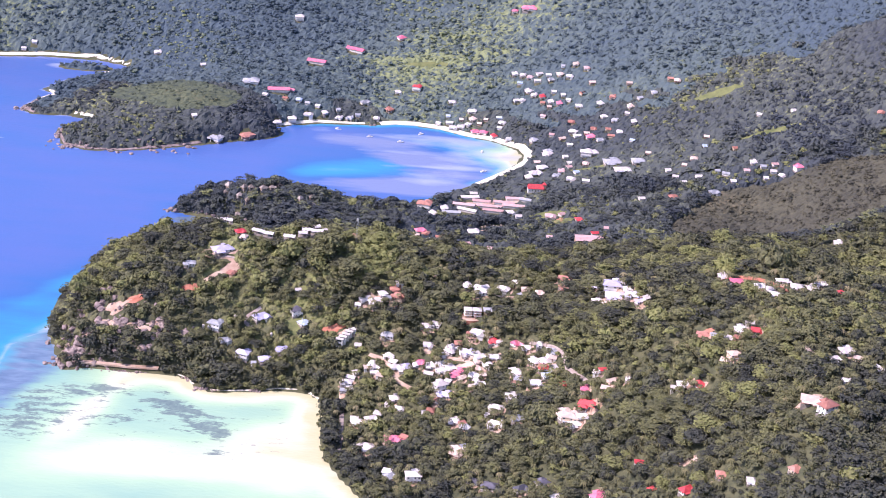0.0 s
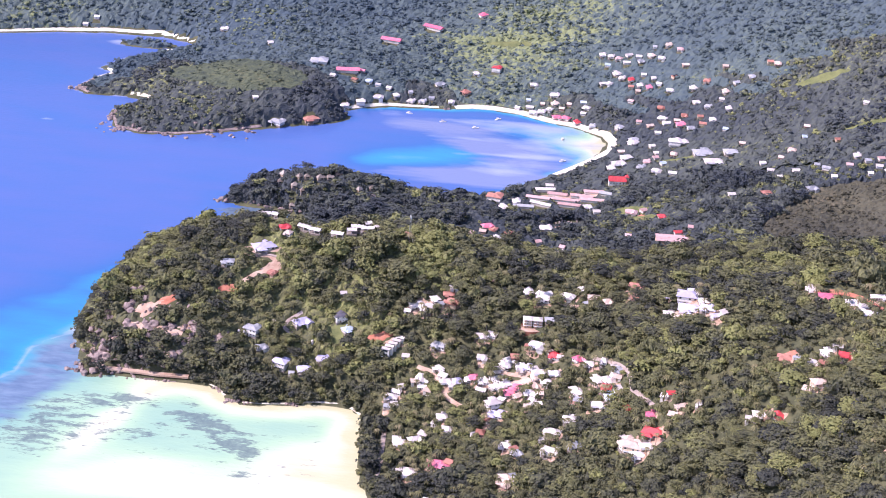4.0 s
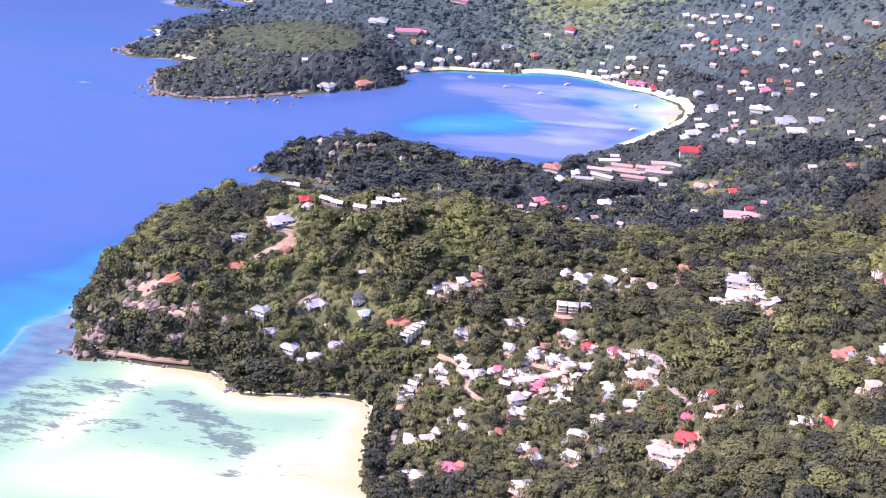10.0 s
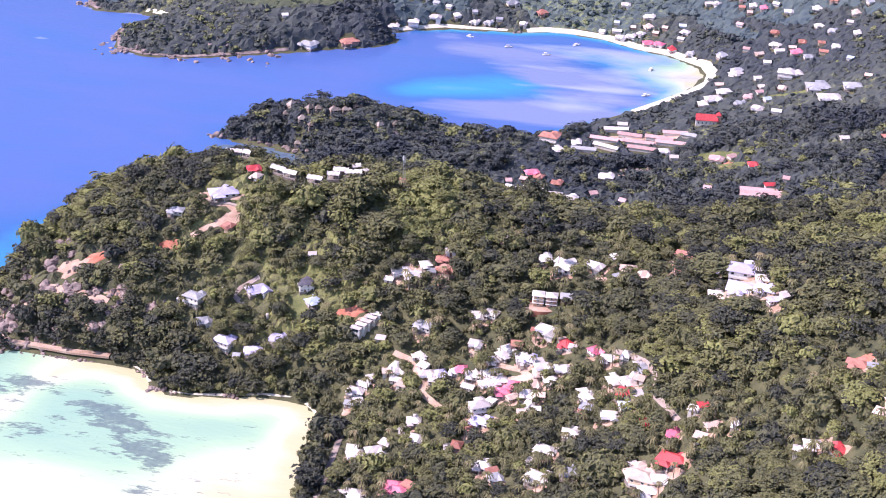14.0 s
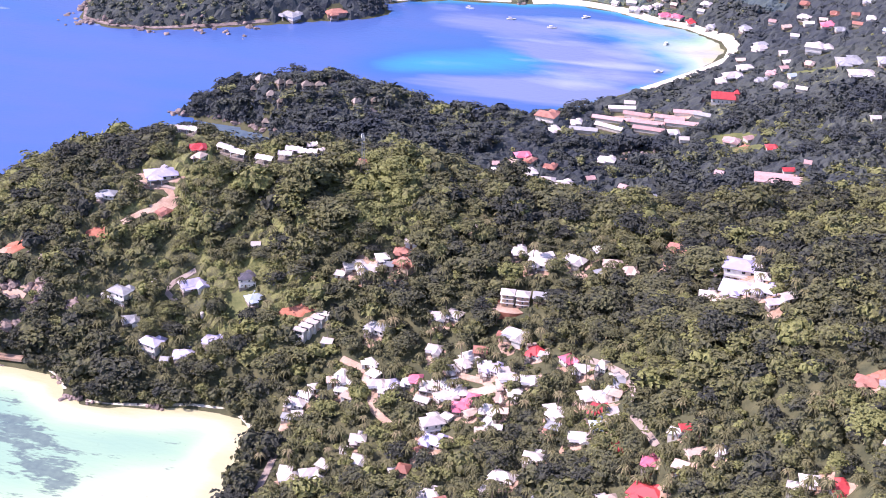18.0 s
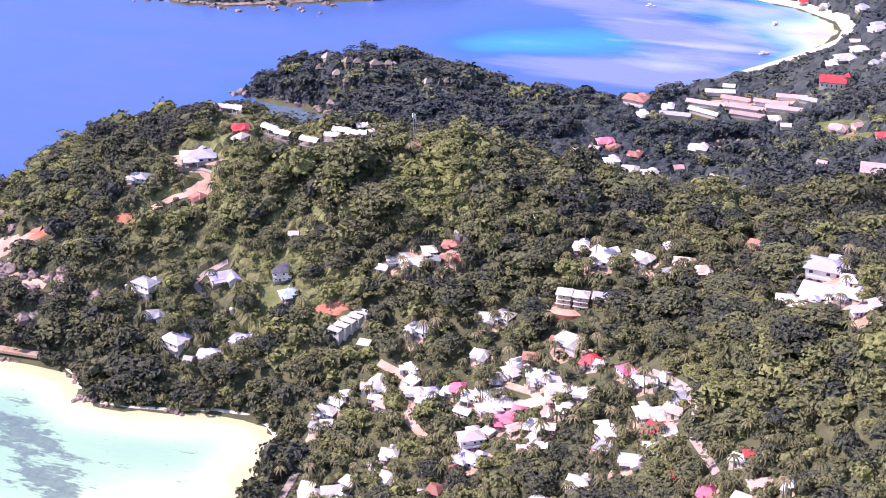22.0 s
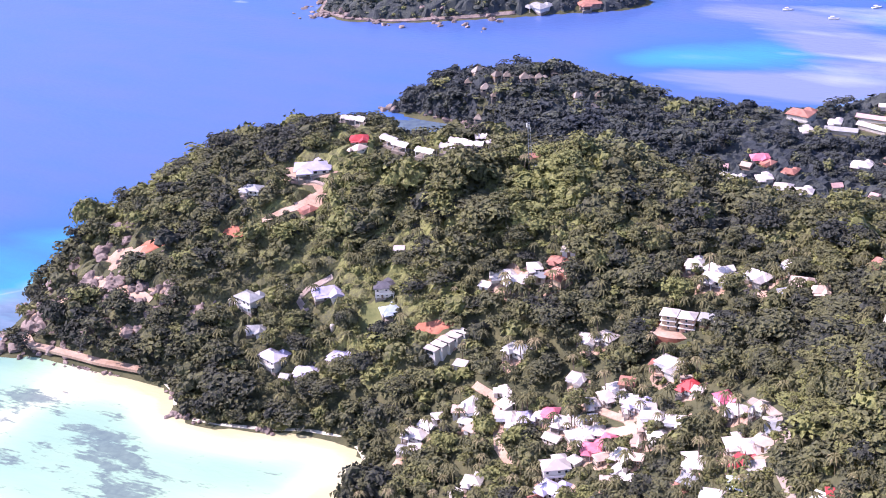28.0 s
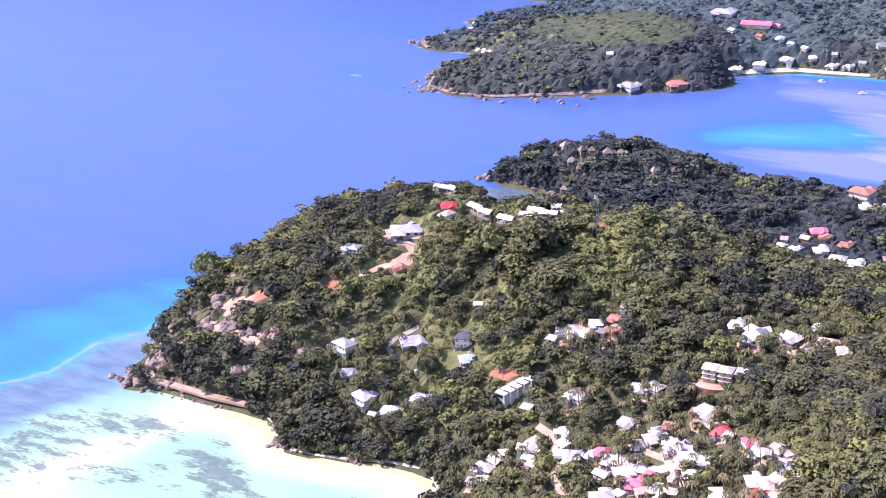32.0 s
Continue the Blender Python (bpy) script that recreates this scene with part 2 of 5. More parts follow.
def fast_mesh(name, verts, faces, mat, **attributes):
    """A mesh from arrays of points and triangles (or quads), with point attributes."""
    me = bpy.data.meshes.new(name)
    k = faces.shape[1]
    me.vertices.add(len(verts)), me.loops.add(faces.size), me.polygons.add(len(faces))
    me.vertices.foreach_set("co", verts.astype(np.float32).ravel())
    me.loops.foreach_set("vertex_index", faces.astype(np.int32).ravel())
    me.polygons.foreach_set("loop_start", np.arange(0, faces.size, k, dtype=np.int32))
    for key, values in attributes.items():
        me.attributes.new(key, "FLOAT", "POINT").data.foreach_set("value", values.astype(np.float32))
    me.materials.append(mat)
    me.update(calc_edges=True)
    me.shade_flat()
    return me


# ---- the lie of the land ----
SOUTH_SHORE = [(0, -4000), (-60, 0), (10, 400), (10, 700), (-12, 820), (-37, 870), (-49, 888), (-63, 912), (-68, 946), (-70, 978), (-75, 988), (-88, 994), (-104, 993), (-119, 988), (-134, 985), (-147, 984), (-157, 990), (-162, 999), (-183, 1003), (-206, 1002), (-230, 1003), (-246, 997), (-252, 1004), (-257, 1024), (-266, 1044), (-271, 1070), (-274, 1105), (-262, 1150), (-240, 1190), (-218, 1222), (-186, 1230), (-160, 1238), (-147, 1250), (-158, 1262), (-186, 1272), (-212, 1275)]
NORTH_SHORE = [(-226, 1277), (-222, 1286), (-205, 1308), (-180, 1325), (-145, 1338), (-117, 1335), (-94, 1331), (-74, 1330), (-50, 1331), (-30, 1334), (-10, 1346), (1, 1362), (30, 1400), (56, 1440), (64, 1460), (66, 1474), (62, 1488), (38, 1506), (14, 1513), (-11, 1526), (-35, 1531), (-55, 1530), (-76, 1523), (-96, 1520), (-129, 1515), (-150, 1505), (-168, 1494), (-158, 1478)]
FAR_SHORE = [(-165, 1465), (-207, 1444), (-251, 1421), (-290, 1403), (-320, 1398), (-344, 1407), (-355, 1432), (-356, 1445), (-340, 1462), (-326, 1475), (-355, 1481), (-390, 1478), (-403, 1490), (-395, 1517), (-378, 1537), (-397, 1546), (-380, 1582), (-345, 1612), (-325, 1630), (-336, 1640), (-365, 1650), (-415, 1648), (-470, 1635), (-566, 1600), (-700, 1570), (-900, 1600), (-1400, 1800), (-4500, 2600), (-4500, 4500), (4500, 4500), (4500, -4000)]
ISLETS = [(-374, 1622, 26, 9)]
COAST = np.array(SOUTH_SHORE + NORTH_SHORE + FAR_SHORE, float)


def shore_distance(x, y):
    """Metres from the shore line, positive on land."""
    d, inside = np.full(x.shape, 1e9), np.zeros(x.shape, bool)
    for a, b in zip(COAST, np.roll(COAST, -1, 0)):
        ex, ey = b - a
        t = np.clip(((x - a[0]) * ex + (y - a[1]) * ey) / (ex * ex + ey * ey), 0, 1)
        d = np.minimum(d, np.hypot(x - a[0] - t * ex, y - a[1] - t * ey))
        if ey:
            inside ^= ((a[1] > y) != (b[1] > y)) & (x < ex * (y - a[1]) / ey + a[0])
    d = np.where(inside, d, -d)
    for ix, iy, rx, ry in ISLETS:
        d = np.maximum(d, min(rx, ry) * (1 - np.hypot((x - ix) / rx, (y - iy) / ry)))
    return d


# heights on two coarse lattices (60 m near, 130 m far), and knolls: x, y, height, radius
NEAR_LIE = (-340, 780, 60, 11, [-38, -41, -43, -41, -35, -22, -1, 26, 66, 128, 202, -29, -33, -34, -30, -21, -7, 18, 35, 73, 135, 189, -22, -24, -25, -20, -10, 4, 23, 41, 94, 140, 165, -21, -13, -13, -11, -11, -1, 22, 49, 103, 118, 128, -33, -5, 11, 8, 6, 21, 39, 65, 94, 93, 101, -51, -1, 44, 49, 54, 70, 60, 65, 74, 86, 93, -64, -8, 50, 60, 55, 57, 45, 47, 56, 74, 81, -69, -27, 12, 8, 15, 10, -2, 7, 33, 43, 51, -70, -59, -52, -44, -25, -28, -38, -32, -7, 8, 20])
FAR_LIE = (-760, 1110, 130, 11, [-122, -87, -55, -27, -5, 9, 17, 34, 75, 127, 177, -94, -65, -39, -18, -2, 8, 9, 29, 61, 115, 184, -63, -45, -24, -6, -2, -6, -9, 24, 57, 110, 196, -25, -23, -15, 9, 23, -5, -17, 21, 83, 149, 220, 22, 10, -9, -18, 14, 15, 17, 50, 103, 165, 229, 72, 65, 63, 58, 52, 29, 49, 91, 121, 170, 228, 128, 125, 125, 121, 109, 99, 116, 140, 158, 191, 232, 188, 181, 171, 166, 169, 179, 194, 203, 212, 226, 241, 246, 232, 219, 218, 232, 253, 268, 271, 268, 262, 254])
KNOLLS = [(-150, 1300, 9, 26), (-200, 1188, 2, 30), (-165, 1140, 4, 25), (-62, 1103, 3, 30), (-180, 1550, 5, 60), (-270, 1500, 6, 55), (112, 985, 10, 30), (-185, 1292, 4, 20), (-72, 1308, -11, 28), (-200, 1146, -6, 20), (-258, 1070, 8, 14), (-122, 1147, -10, 15), (-106, 1314, 5, 18), (-97, 1119, 4.5, 13), (214, 985, 13, 30)]


def spline(lie, x, y):
    x0, y0, step, nx, values = lie
    table = np.array(values, float).reshape(-1, nx)
    gx, gy = np.clip((x - x0) / step, 1, nx - 2.001), np.clip((y - y0) / step, 1, len(table) - 2.001)
    i, j = gx.astype(int), gy.astype(int)

    def weights(u):
        return ((1 - u) ** 3 / 6, (3 * u**3 - 6 * u**2 + 4) / 6, (-3 * u**3 + 3 * u**2 + 3 * u + 1) / 6, u**3 / 6)

    wx, wy = weights(gx - i), weights(gy - j)
    return sum(wx[a] * wy[b] * table[j + b - 1, i + a - 1] for a in range(4) for b in range(4))


def smoothed(a, b, v):
    t = np.clip((v - a) / (b - a), 0, 1)
    return t * t * (3 - 2 * t)


def height(x, y):
    x, y = np.asarray(x, float), np.asarray(y, float)
    w = np.maximum(smoothed(1290, 1350, y), smoothed(230, 300, x) * smoothed(1000, 1150, y))
    h = spline(NEAR_LIE, x, y) * (1 - w) + spline(FAR_LIE, x, y) * w
    for kx, ky, top, r in KNOLLS:
        h = h + top * np.exp(-((x - kx) ** 2 + (y - ky) ** 2) / (2 * r * r))
    d = shore_distance(x, y)
    return np.where(d > 0, 0.3 + np.maximum(h, 1.5) * smoothed(-2, 15, d) + 0.04 * np.minimum(d, 30), np.maximum(-6, d * 0.08))


def ground_at(x, y):
    return float(height(np.array([x]), np.array([y]))[0])


def lattice(xs, ys):
    gx, gy = np.meshgrid(xs, ys)
    n = len(xs)
    i = (np.arange(len(ys) - 1)[:, None] * n + np.arange(n - 1)).ravel()
    return gx.ravel(), gy.ravel(), np.stack([i, i + 1, i + n + 1, i + n], 1)


def spread(a, b, step, out):
    """Even steps from a to b and widening ones out to the horizon on both sides."""
    lo = [a - step * (1.35**k) * 2 for k in range(1, 40) if step * 1.35**k * 2 < out]
    hi = [b + step * (1.35**k) * 2 for k in range(1, 40) if step * 1.35**k * 2 < out]
    return np.array(sorted(lo) + list(np.arange(a, b + 0.1, step)) + hi)


gx, gy, quads = lattice(spread(-440, 420, 5, 4500), spread(780, 1800, 5, 4500))
ground = new("ground", fast_mesh("ground", np.stack([gx, gy, height(gx, gy)], 1), quads, SOIL))
ground.data.shade_smooth()
tagged(ground, "brown forest floor of the wooded island, under the trees", "ground", kind="structure")

# the sea: its depth (0 shore, 1 deep), weed on the sand and the cove's painted shade, reef, streaks of foam and the
# bay's painted sheen
gx, gy, quads = lattice(spread(-700, 100, 5, 4500), spread(780, 1700, 5, 4500))
off = -shore_distance(gx, gy)


def spot(x, y, rx, ry, turn=0):
    c, s = math.cos(radians(turn)), math.sin(radians(turn))
    u, v = ((gx - x) * c + (gy - y) * s) / rx, (-(gx - x) * s + (gy - y) * c) / ry
    return np.exp(-(u * u + v * v))


edge = (gx + 306) * 0.9 - (gy - 985) * 0.44 + 5 * np.sin(gy / 23) + 3 * np.sin(gy / 9 + 1)  # metres inside the reef's edge
inside = smoothed(-12, 6, edge) * (gy < 1100)
cyan = 1.15 * smoothed(105, 12, -edge) * smoothed(1200, 1100, gy) + 0.35 * smoothed(30, 0, off) * (gx > -300) * (gy < 1300)
open_sea = 0.95 - 0.31 * np.clip(cyan, 0, 1) - 0.1 * spot(-400, 1415, 50, 14, -20) - 0.08 * spot(-470, 1520, 90, 30)
lagoon = 0.34 + 0.18 * smoothed(72, 20, edge)
for row in ((-205, 986, 10, 8), (-214, 960, 9, 26, -25), (-226, 925, 12, 30, -20), (-200, 895, 40, 18, 20), (-178, 884, 40, 16), (-121, 893, 45, 22), (-82, 900, 30, 40), (-100, 930, 26, 20), (-78, 965, 12, 20)):
    lagoon = lagoon - 0.2 * spot(*row)
lagoon = np.clip(lagoon, 0.06, 1)
lagoon = lagoon - (lagoon + 0.04) * 0.9 * smoothed(26, 2, off) * smoothed(-240, -190, gx)
depth = open_sea * (1 - inside) + inside * np.clip(lagoon, 0, 1)
in_bay = smoothed(-175, -120, gx) * smoothed(1335, 1350, gy)
depth = depth - in_bay * (0.15 * spot(-112, 1398, 60, 20, 14) + 0.13 * spot(-140, 1382, 46, 14, 12) + 0.15 * spot(-66, 1420, 55, 26, 25) + 0.14 * spot(-60, 1410, 110, 60) + 0.75 * spot(56, 1466, 32, 28) + 0.4 * smoothed(14, 0, off) + 0.25 * spot(10, 1480, 80, 22, -20))
depth = np.clip(depth, 0, 1)
# the last spot paints the hill's shade on the cove; the others are weed
weed_shade = np.clip(0.6 * smoothed(8, 40, edge) * smoothed(8, 26, off) * smoothed(880, 920, gy) + 1.1 * spot(-168, 960, 15, 7, -18) + 1.1 * spot(-137, 936, 13, 6, -35) + 0.45 * spot(-152, 948, 26, 12, -40) + 0.7 * spot(-173, 984, 12, 2.5) + 0.6 * spot(-197, 939, 22, 4) + 0.6 * spot(-128, 906, 16, 5) + 0.5 * spot(-250, 935, 24, 50, -15) + 0.55 * spot(-215, 976, 24, 8, 10), 0, 1.3) * inside + 3.4 * spot(-184, 1256, 34, 14, -8)
reef = np.clip(1.4 * np.exp(-(((edge - 24) / 24) ** 2)) * (gy < 1110) * (off < 140), 0, 1.25)
shoal = in_bay * (0.5 * smoothed(-150, -60, gx) + 1.0 * spot(-96, 1478, 62, 20) + 1.3 * spot(-38, 1438, 42, 20) + 1.2 * spot(-60, 1372, 70, 16) + 0.6 * spot(0, 1400, 50, 40)) * (1 - np.clip(1.1 * spot(-104, 1406, 56, 22, 20), 0, 1))
# sky reflection on the bay, painted as pale patches and streaks
surf_sheen = in_bay * (1.25 * spot(22, 1452, 62, 46) + 1.1 * spot(-20, 1497, 80, 15) + 1.0 * spot(-24, 1392, 48, 22) + 0.8 * spot(-130, 1500, 40, 10) + 0.9 * spot(-70, 1455, 50, 5, 4) + 0.9 * spot(-20, 1425, 50, 4, 5))
surf_sheen = np.clip(surf_sheen, 0, 1.6) + 1.15 * np.exp(-(((edge - 3) / 3.0) ** 2)) * (gy < 1080) * (off < 110) + 1.4 * spot(-404, 1411, 9, 4)
surf_sheen = surf_sheen + 1.3 * np.exp(-((off / 5.0) ** 2)) * (gx < -325) * (gy > 1390) + 1.2 * np.exp(-((off / 4.0) ** 2)) * (gx < -236) * (gy < 1060)
water = new("water", fast_mesh("water", np.stack([gx, gy, 0 * gx], 1), quads, SEA, depth=depth, weed_shade=weed_shade, reef=reef, shoal=shoal, surf_sheen=surf_sheen))
water.data.shade_smooth()
tagged(water, "clear tropical sea, turquoise over sand and violet-blue offshore", "sea", kind="structure")

# ---- kept free of trees: x, y, radius across, radius along ----
CLEAR = []


def free_of(x, y, rx, ry, core=1.0):
    """No trees in this ellipse, and no shrubs either within its core."""
    CLEAR.append((x, y, rx, ry, core))


def bare(name, label, mat, x, y, rx, ry, turn=0, lift=0.3):
    """An irregular patch of open ground that lies on the slope."""
    rings, n = 7, 26
    pts = [(x, y)]
    rnd = random.Random(int(x * 7 + y))
    wob = [rnd.uniform(0.75, 1.15) for _ in range(n)]
    c, s = math.cos(radians(turn)), math.sin(radians(turn))
    for r in range(1, rings + 1):
        for k in range(n):
            a, f = math.tau * k / n, r / rings * wob[k]
            u, v = math.cos(a) * rx * f, math.sin(a) * ry * f
            pts.append((x + c * u - s * v, y + s * u + c * v))
    p = np.array(pts)
    z = height(p[:, 0], p[:, 1]) + lift
    z[-n:] -= lift * 2.2
    faces = [(0, 1 + k, 1 + (k + 1) % n) for k in range(n)]
    for r in range(rings - 1):
        o = 1 + r * n
        faces += [(o + k, o + n + k, o + n + (k + 1) % n, o + (k + 1) % n) for k in range(n)]
    ob = new(name, mesh_of(name, np.column_stack([p, z]), faces, mat, True))
    free_of(x, y - 0.5, max(rx * 0.82, 1.6), max(ry * 0.9, 1.8))
    return tagged(ob, label, "ground", kind="structure")


def ribbon(name, label, mat, line, width, lift=0.35, category="road", clear=True, level=None):
    """A strip that follows the ground along a line of places, with edges turned down."""
    pts = []
    for (ax, ay), (bx, by) in zip(line, line[1:]):
        k = max(2, int(math.hypot(bx - ax, by - ay) / 3))
        pts += [(ax + (bx - ax) * i / k, ay + (by - ay) * i / k) for i in range(k)]
    pts.append(line[-1])
    verts, faces = [], []
    for i, (x, y) in enumerate(pts):
        (ax, ay), (bx, by) = pts[max(i - 2, 0)], pts[min(i + 2, len(pts) - 1)]
        d = math.hypot(bx - ax, by - ay) or 1
        nx, ny = -(by - ay) / d * width / 2, (bx - ax) / d * width / 2
        za, zb = (max(ground_at(x + nx * k, y + ny * k), (level or -9)) + lift for k in (-1, 1))
        mid = ground_at(x, y) + lift
        za, zb = max(za, mid - 0.35 * width), max(zb, mid - 0.35 * width)
        verts += [(x - nx, y - ny, za - 0.8 - lift), (x - nx, y - ny, za), (x + nx, y + ny, zb), (x + nx, y + ny, zb - 0.8 - lift)]
        if i:
            o = 4 * i
            faces += [(o - 4 + k, o + k, o + k + 1, o - 3 + k) for k in range(3)]
        if clear:
            free_of(x, y - 0.6, width / 2 + 1.0, width / 2 + 2.0)
    ob = new(name, mesh_of(name, verts, faces, mat))
    return tagged(ob, label, category, kind="structure")


ribbon("road_village", "pale concrete lane climbing between village houses", CONCRETE, [(61, 988), (68, 981), (75, 972), (80, 963), (82, 954), (83, 946), (88, 937), (94, 925)], 2.0)
ribbon("road_west", "pale dirt road forking through the village", PALE_EARTH, [(-44, 1012), (-36, 1008), (-31, 1002), (-27, 994), (-23, 986), (-14, 977)], 2.6)
ribbon("road_shore", "narrow grey shore road beside the beach trees", CONCRETE, [(-57, 974), (-57, 963), (-56, 947), (-55, 933), (-55, 918)], 2.8)
ribbon("causeway", "pale coast road on a stone wall round the point", PALE_EARTH, [(-251, 1026), (-245, 1011), (-237, 1005), (-222, 1005), (-203, 1004), (-184, 1005)], 3.6, level=2.6)
ribbon("track_cliff", "dirt track cut across the rocky slope", PALE_EARTH, [(-231, 1039), (-215, 1035), (-204, 1033), (-194, 1030)], 2.6)
ribbon("track_ridge", "pale concrete drive winding below the ridge villa", PALE_EARTH, [(-168, 1091), (-161, 1089), (-151, 1089), (-146, 1085), (-148, 1078), (-157, 1074), (-164, 1068)], 3)
ribbon("drive_villa", "pale drive to the hillside villa", CONCRETE, [(-122, 1050), (-130, 1044), (-132, 1040), (-126, 1036)], 2.2)
ribbon("lane_centre", "pale lane between the village houses", PALE_EARTH, [(-6, 1008), (-1, 1003), (8, 998), (20, 992), (28, 983), (32, 976)], 2.4)
ribbon("lane_upper", "pale lane by the upper houses", PALE_EARTH, [(37, 1052), (43, 1047), (50, 1044)], 2.4)
bare("orange_earth", "freshly cut orange earth on the hillside", EARTH, -170, 1063, 8.2, 2.7, 20)
bare("building_site", "bare pink earth and rubble of a building site", PALE_EARTH, -147, 1080, 7.5, 4.8, 20)
bare("red_cut", "red earth cutting behind new houses", EARTH, -72, 1033, 13.0, 3.3, 15)
bare("site_terrace", "pale earth terrace of a new house", PALE_EARTH, -61, 1028, 8.4, 4.5, 10)
bare("orange_terrace", "orange earth bank below a new house", EARTH, 13, 1033, 7.0, 2.9, 0)
bare("villa_yard", "pale yard round the ridge villa", PALE_EARTH, -156, 1095, 15.9, 4.8, 10)
bare("lawn_villa", "yellow-green lawn below the villa", LAWN, -118, 1043, 8.6, 3.3, 15)
bare("lawn_slope", "bright green grassy slope", LAWN, -97, 1037, 11.2, 7.2, 10)
bare("rock_slope", "bare pinkish earth on the rocky slope", PALE_EARTH, -221, 1050, 11.7, 5.5, 10)
bare("cliff_cut", "bare reddish earth above the cliff", EARTH, -207, 1056, 9.6, 2.7, 10)
bare("lawn_knoll", "pale grassy knoll by the mast", LAWN, -53, 1096, 3.4, 1.7, 0)
bare("garden_west", "grassy gardens in the village", LAWN, -29, 987, 6.9, 4.4, 0)
bare("village_ground", "trodden earth between village houses", PALE_EARTH, 19, 986, 11.1, 4.3, 0)
bare("village_yard", "trodden earth yard between houses", PALE_EARTH, 71, 955, 5.9, 4.1, 0)
bare("orange_yard", "orange earth round a new house", EARTH, 158, 911, 7.5, 3.4, 0)
bare("quarry_yard", "pale earth yard on the slope", PALE_EARTH, 199, 790, 10.3, 4.3, 0)
bare("sports_field", "straw-coloured playing field", LAWN, 126, 1406, 26.1, 4.0, 0)
bare("church_field", "green playing field near the school", LAWN, 84, 1303, 20, 10, 0)
bare("lower_field", "straw-coloured field below the school", LAWN, 94, 1287, 15, 6, 0)
bare("clearing_hill", "yellow-green grassy clearing on the hillside", LAWN, 241, 1500, 29.2, 8.5, 0)
bare("clearing_slope", "yellow-green grassy clearing on the slope", LAWN, 278, 1402, 35.1, 6.0, 0)
ribbon("road_east", "orange earth road between houses on the east slope", EARTH, [(172, 986), (180, 977), (188, 970), (197, 953), (202, 944), (206, 936), (211, 927), (218, 929), (226, 932)], 3.0)
bare("east_cut", "orange earth bank beside the east road", EARTH, 188, 964, 8, 4, -30)
bare("felled_plot", "dry brown clearing below tall trees", PALE_EARTH, 146, 803, 10, 4, -20)
bare("hotel_yard", "pale paved yard round the large hotel", PALE_EARTH, 113, 993, 18.0, 4.8, 0)
bare("earth_valley", "orange earth track in the valley", EARTH, 93, 1288, 4.6, 7.4, 0)
bare("rubble_yard", "pale stony yard in the valley", PALE_EARTH, 38, 1281, 14.4, 4.0, 0)
bare("school_yard", "pale school yard", PALE_EARTH, 40, 1340, 30.9, 5.4, 0)
bare("clearing_far", "pale grassy slope on the far hill", LAWN, -29, 1652, 28.8, 6.9, 0)
bare("orange_slope", "fresh orange earth slip among the trees", EARTH, -174, 1063, 7.2, 2.4, 12)
free_of(-174, 1059, 6.5, 8.2, 0.3)
bare("pink_site", "pink earth and rubble of a building plot", PALE_EARTH, -150, 1079, 5.4, 3.5, 15)
free_of(-150, 1075, 4.9, 7.7, 0.3)
bare("villa_lawn", "dry grass terrace below the ridge villa", LAWN, -155, 1095, 9.7, 1.8, 10)
free_of(-155, 1092, 8.8, 3.9, 0.3)
bare("red_cliff", "bare red earth at the top of the rocky slope", EARTH, -208, 1054, 7.2, 2.7, 25)
free_of(-208, 1051, 6.4, 5.3, 0.3)
bare("pink_cliff", "bare pinkish earth between boulders", PALE_EARTH, -221, 1046, 5.4, 3.2, 25)
free_of(-221, 1043, 4.9, 5.6, 0.3)
bare("stony_slope", "stony pinkish slope between boulders", PALE_EARTH, -192, 1035, 7.4, 2.6, 0)
free_of(-192, 1032, 6.7, 6.3, 0.3)
bare("stony_bank", "stony bank below the dirt track", PALE_EARTH, -198, 1017, 3.9, 2.6, 0)
free_of(-198, 1014, 3.5, 5.3, 0.3)
ribbon("track_slope", "pale dirt track across the rocky slope", PALE_EARTH, [(-240, 1027), (-235, 1032), (-228, 1036), (-216, 1034), (-207, 1033), (-198, 1028)], 2.6)
ribbon("retaining_wall", "pale curved retaining wall below the villa garden", CONCRETE, [(-169, 1093), (-164, 1090), (-159, 1089), (-151, 1089), (-146, 1088)], 1.2, lift=1.0)


# ---- houses ----
def hip_roof(w, d, z, rise, over, kind):
    x, y = w / 2 + over, d / 2 + over
    r = max(0.0, x - y) if kind == "hip" else x
    if kind == "pyramid":
        r = 0.25
    v = [(-x, -y, z), (x, -y, z), (x, y, z), (-x, y, z), (-r, 0, z + rise), (r, 0, z + rise)]
    v += [(a, b, c - 0.22) for a, b, c in v[:4]]
    return v, [(0, 1, 5, 4), (2, 3, 4, 5), (1, 2, 5), (3, 0, 4), (1, 0, 6, 7), (2, 1, 7, 8), (3, 2, 8, 9), (0, 3, 9, 6), (6, 9, 8, 7)]


WINDOW = {}


def window_meshes():
    if not WINDOW:
        a = joined(box(-0.62, -0.05, -0.62, 0.62, 0.04, -0.5), box(-0.62, -0.05, 0.5, 0.62, 0.04, 0.62), box(-0.62, -0.05, -0.5, -0.5, 0.04, 0.5), box(0.5, -0.05, -0.5, 0.62, 0.04, 0.5))
        WINDOW["frame"] = mesh_of("window_frame", *a, TRIM)
        WINDOW["pane"] = mesh_of("pane", *box(-0.5, -0.02, -0.5, 0.5, 0.02, 0.5), GLASS)
        WINDOW["door"] = mesh_of("door", *box(-0.5, -0.05, -1.05, 0.5, 0.05, 1.05), WOOD)
        WINDOW["post"] = mesh_of("post", *box(-0.09, -0.09, 0, 0.09, 0.09, 2.5), TRIM)
    return WINDOW


HOUSES, HOMES = {}, []
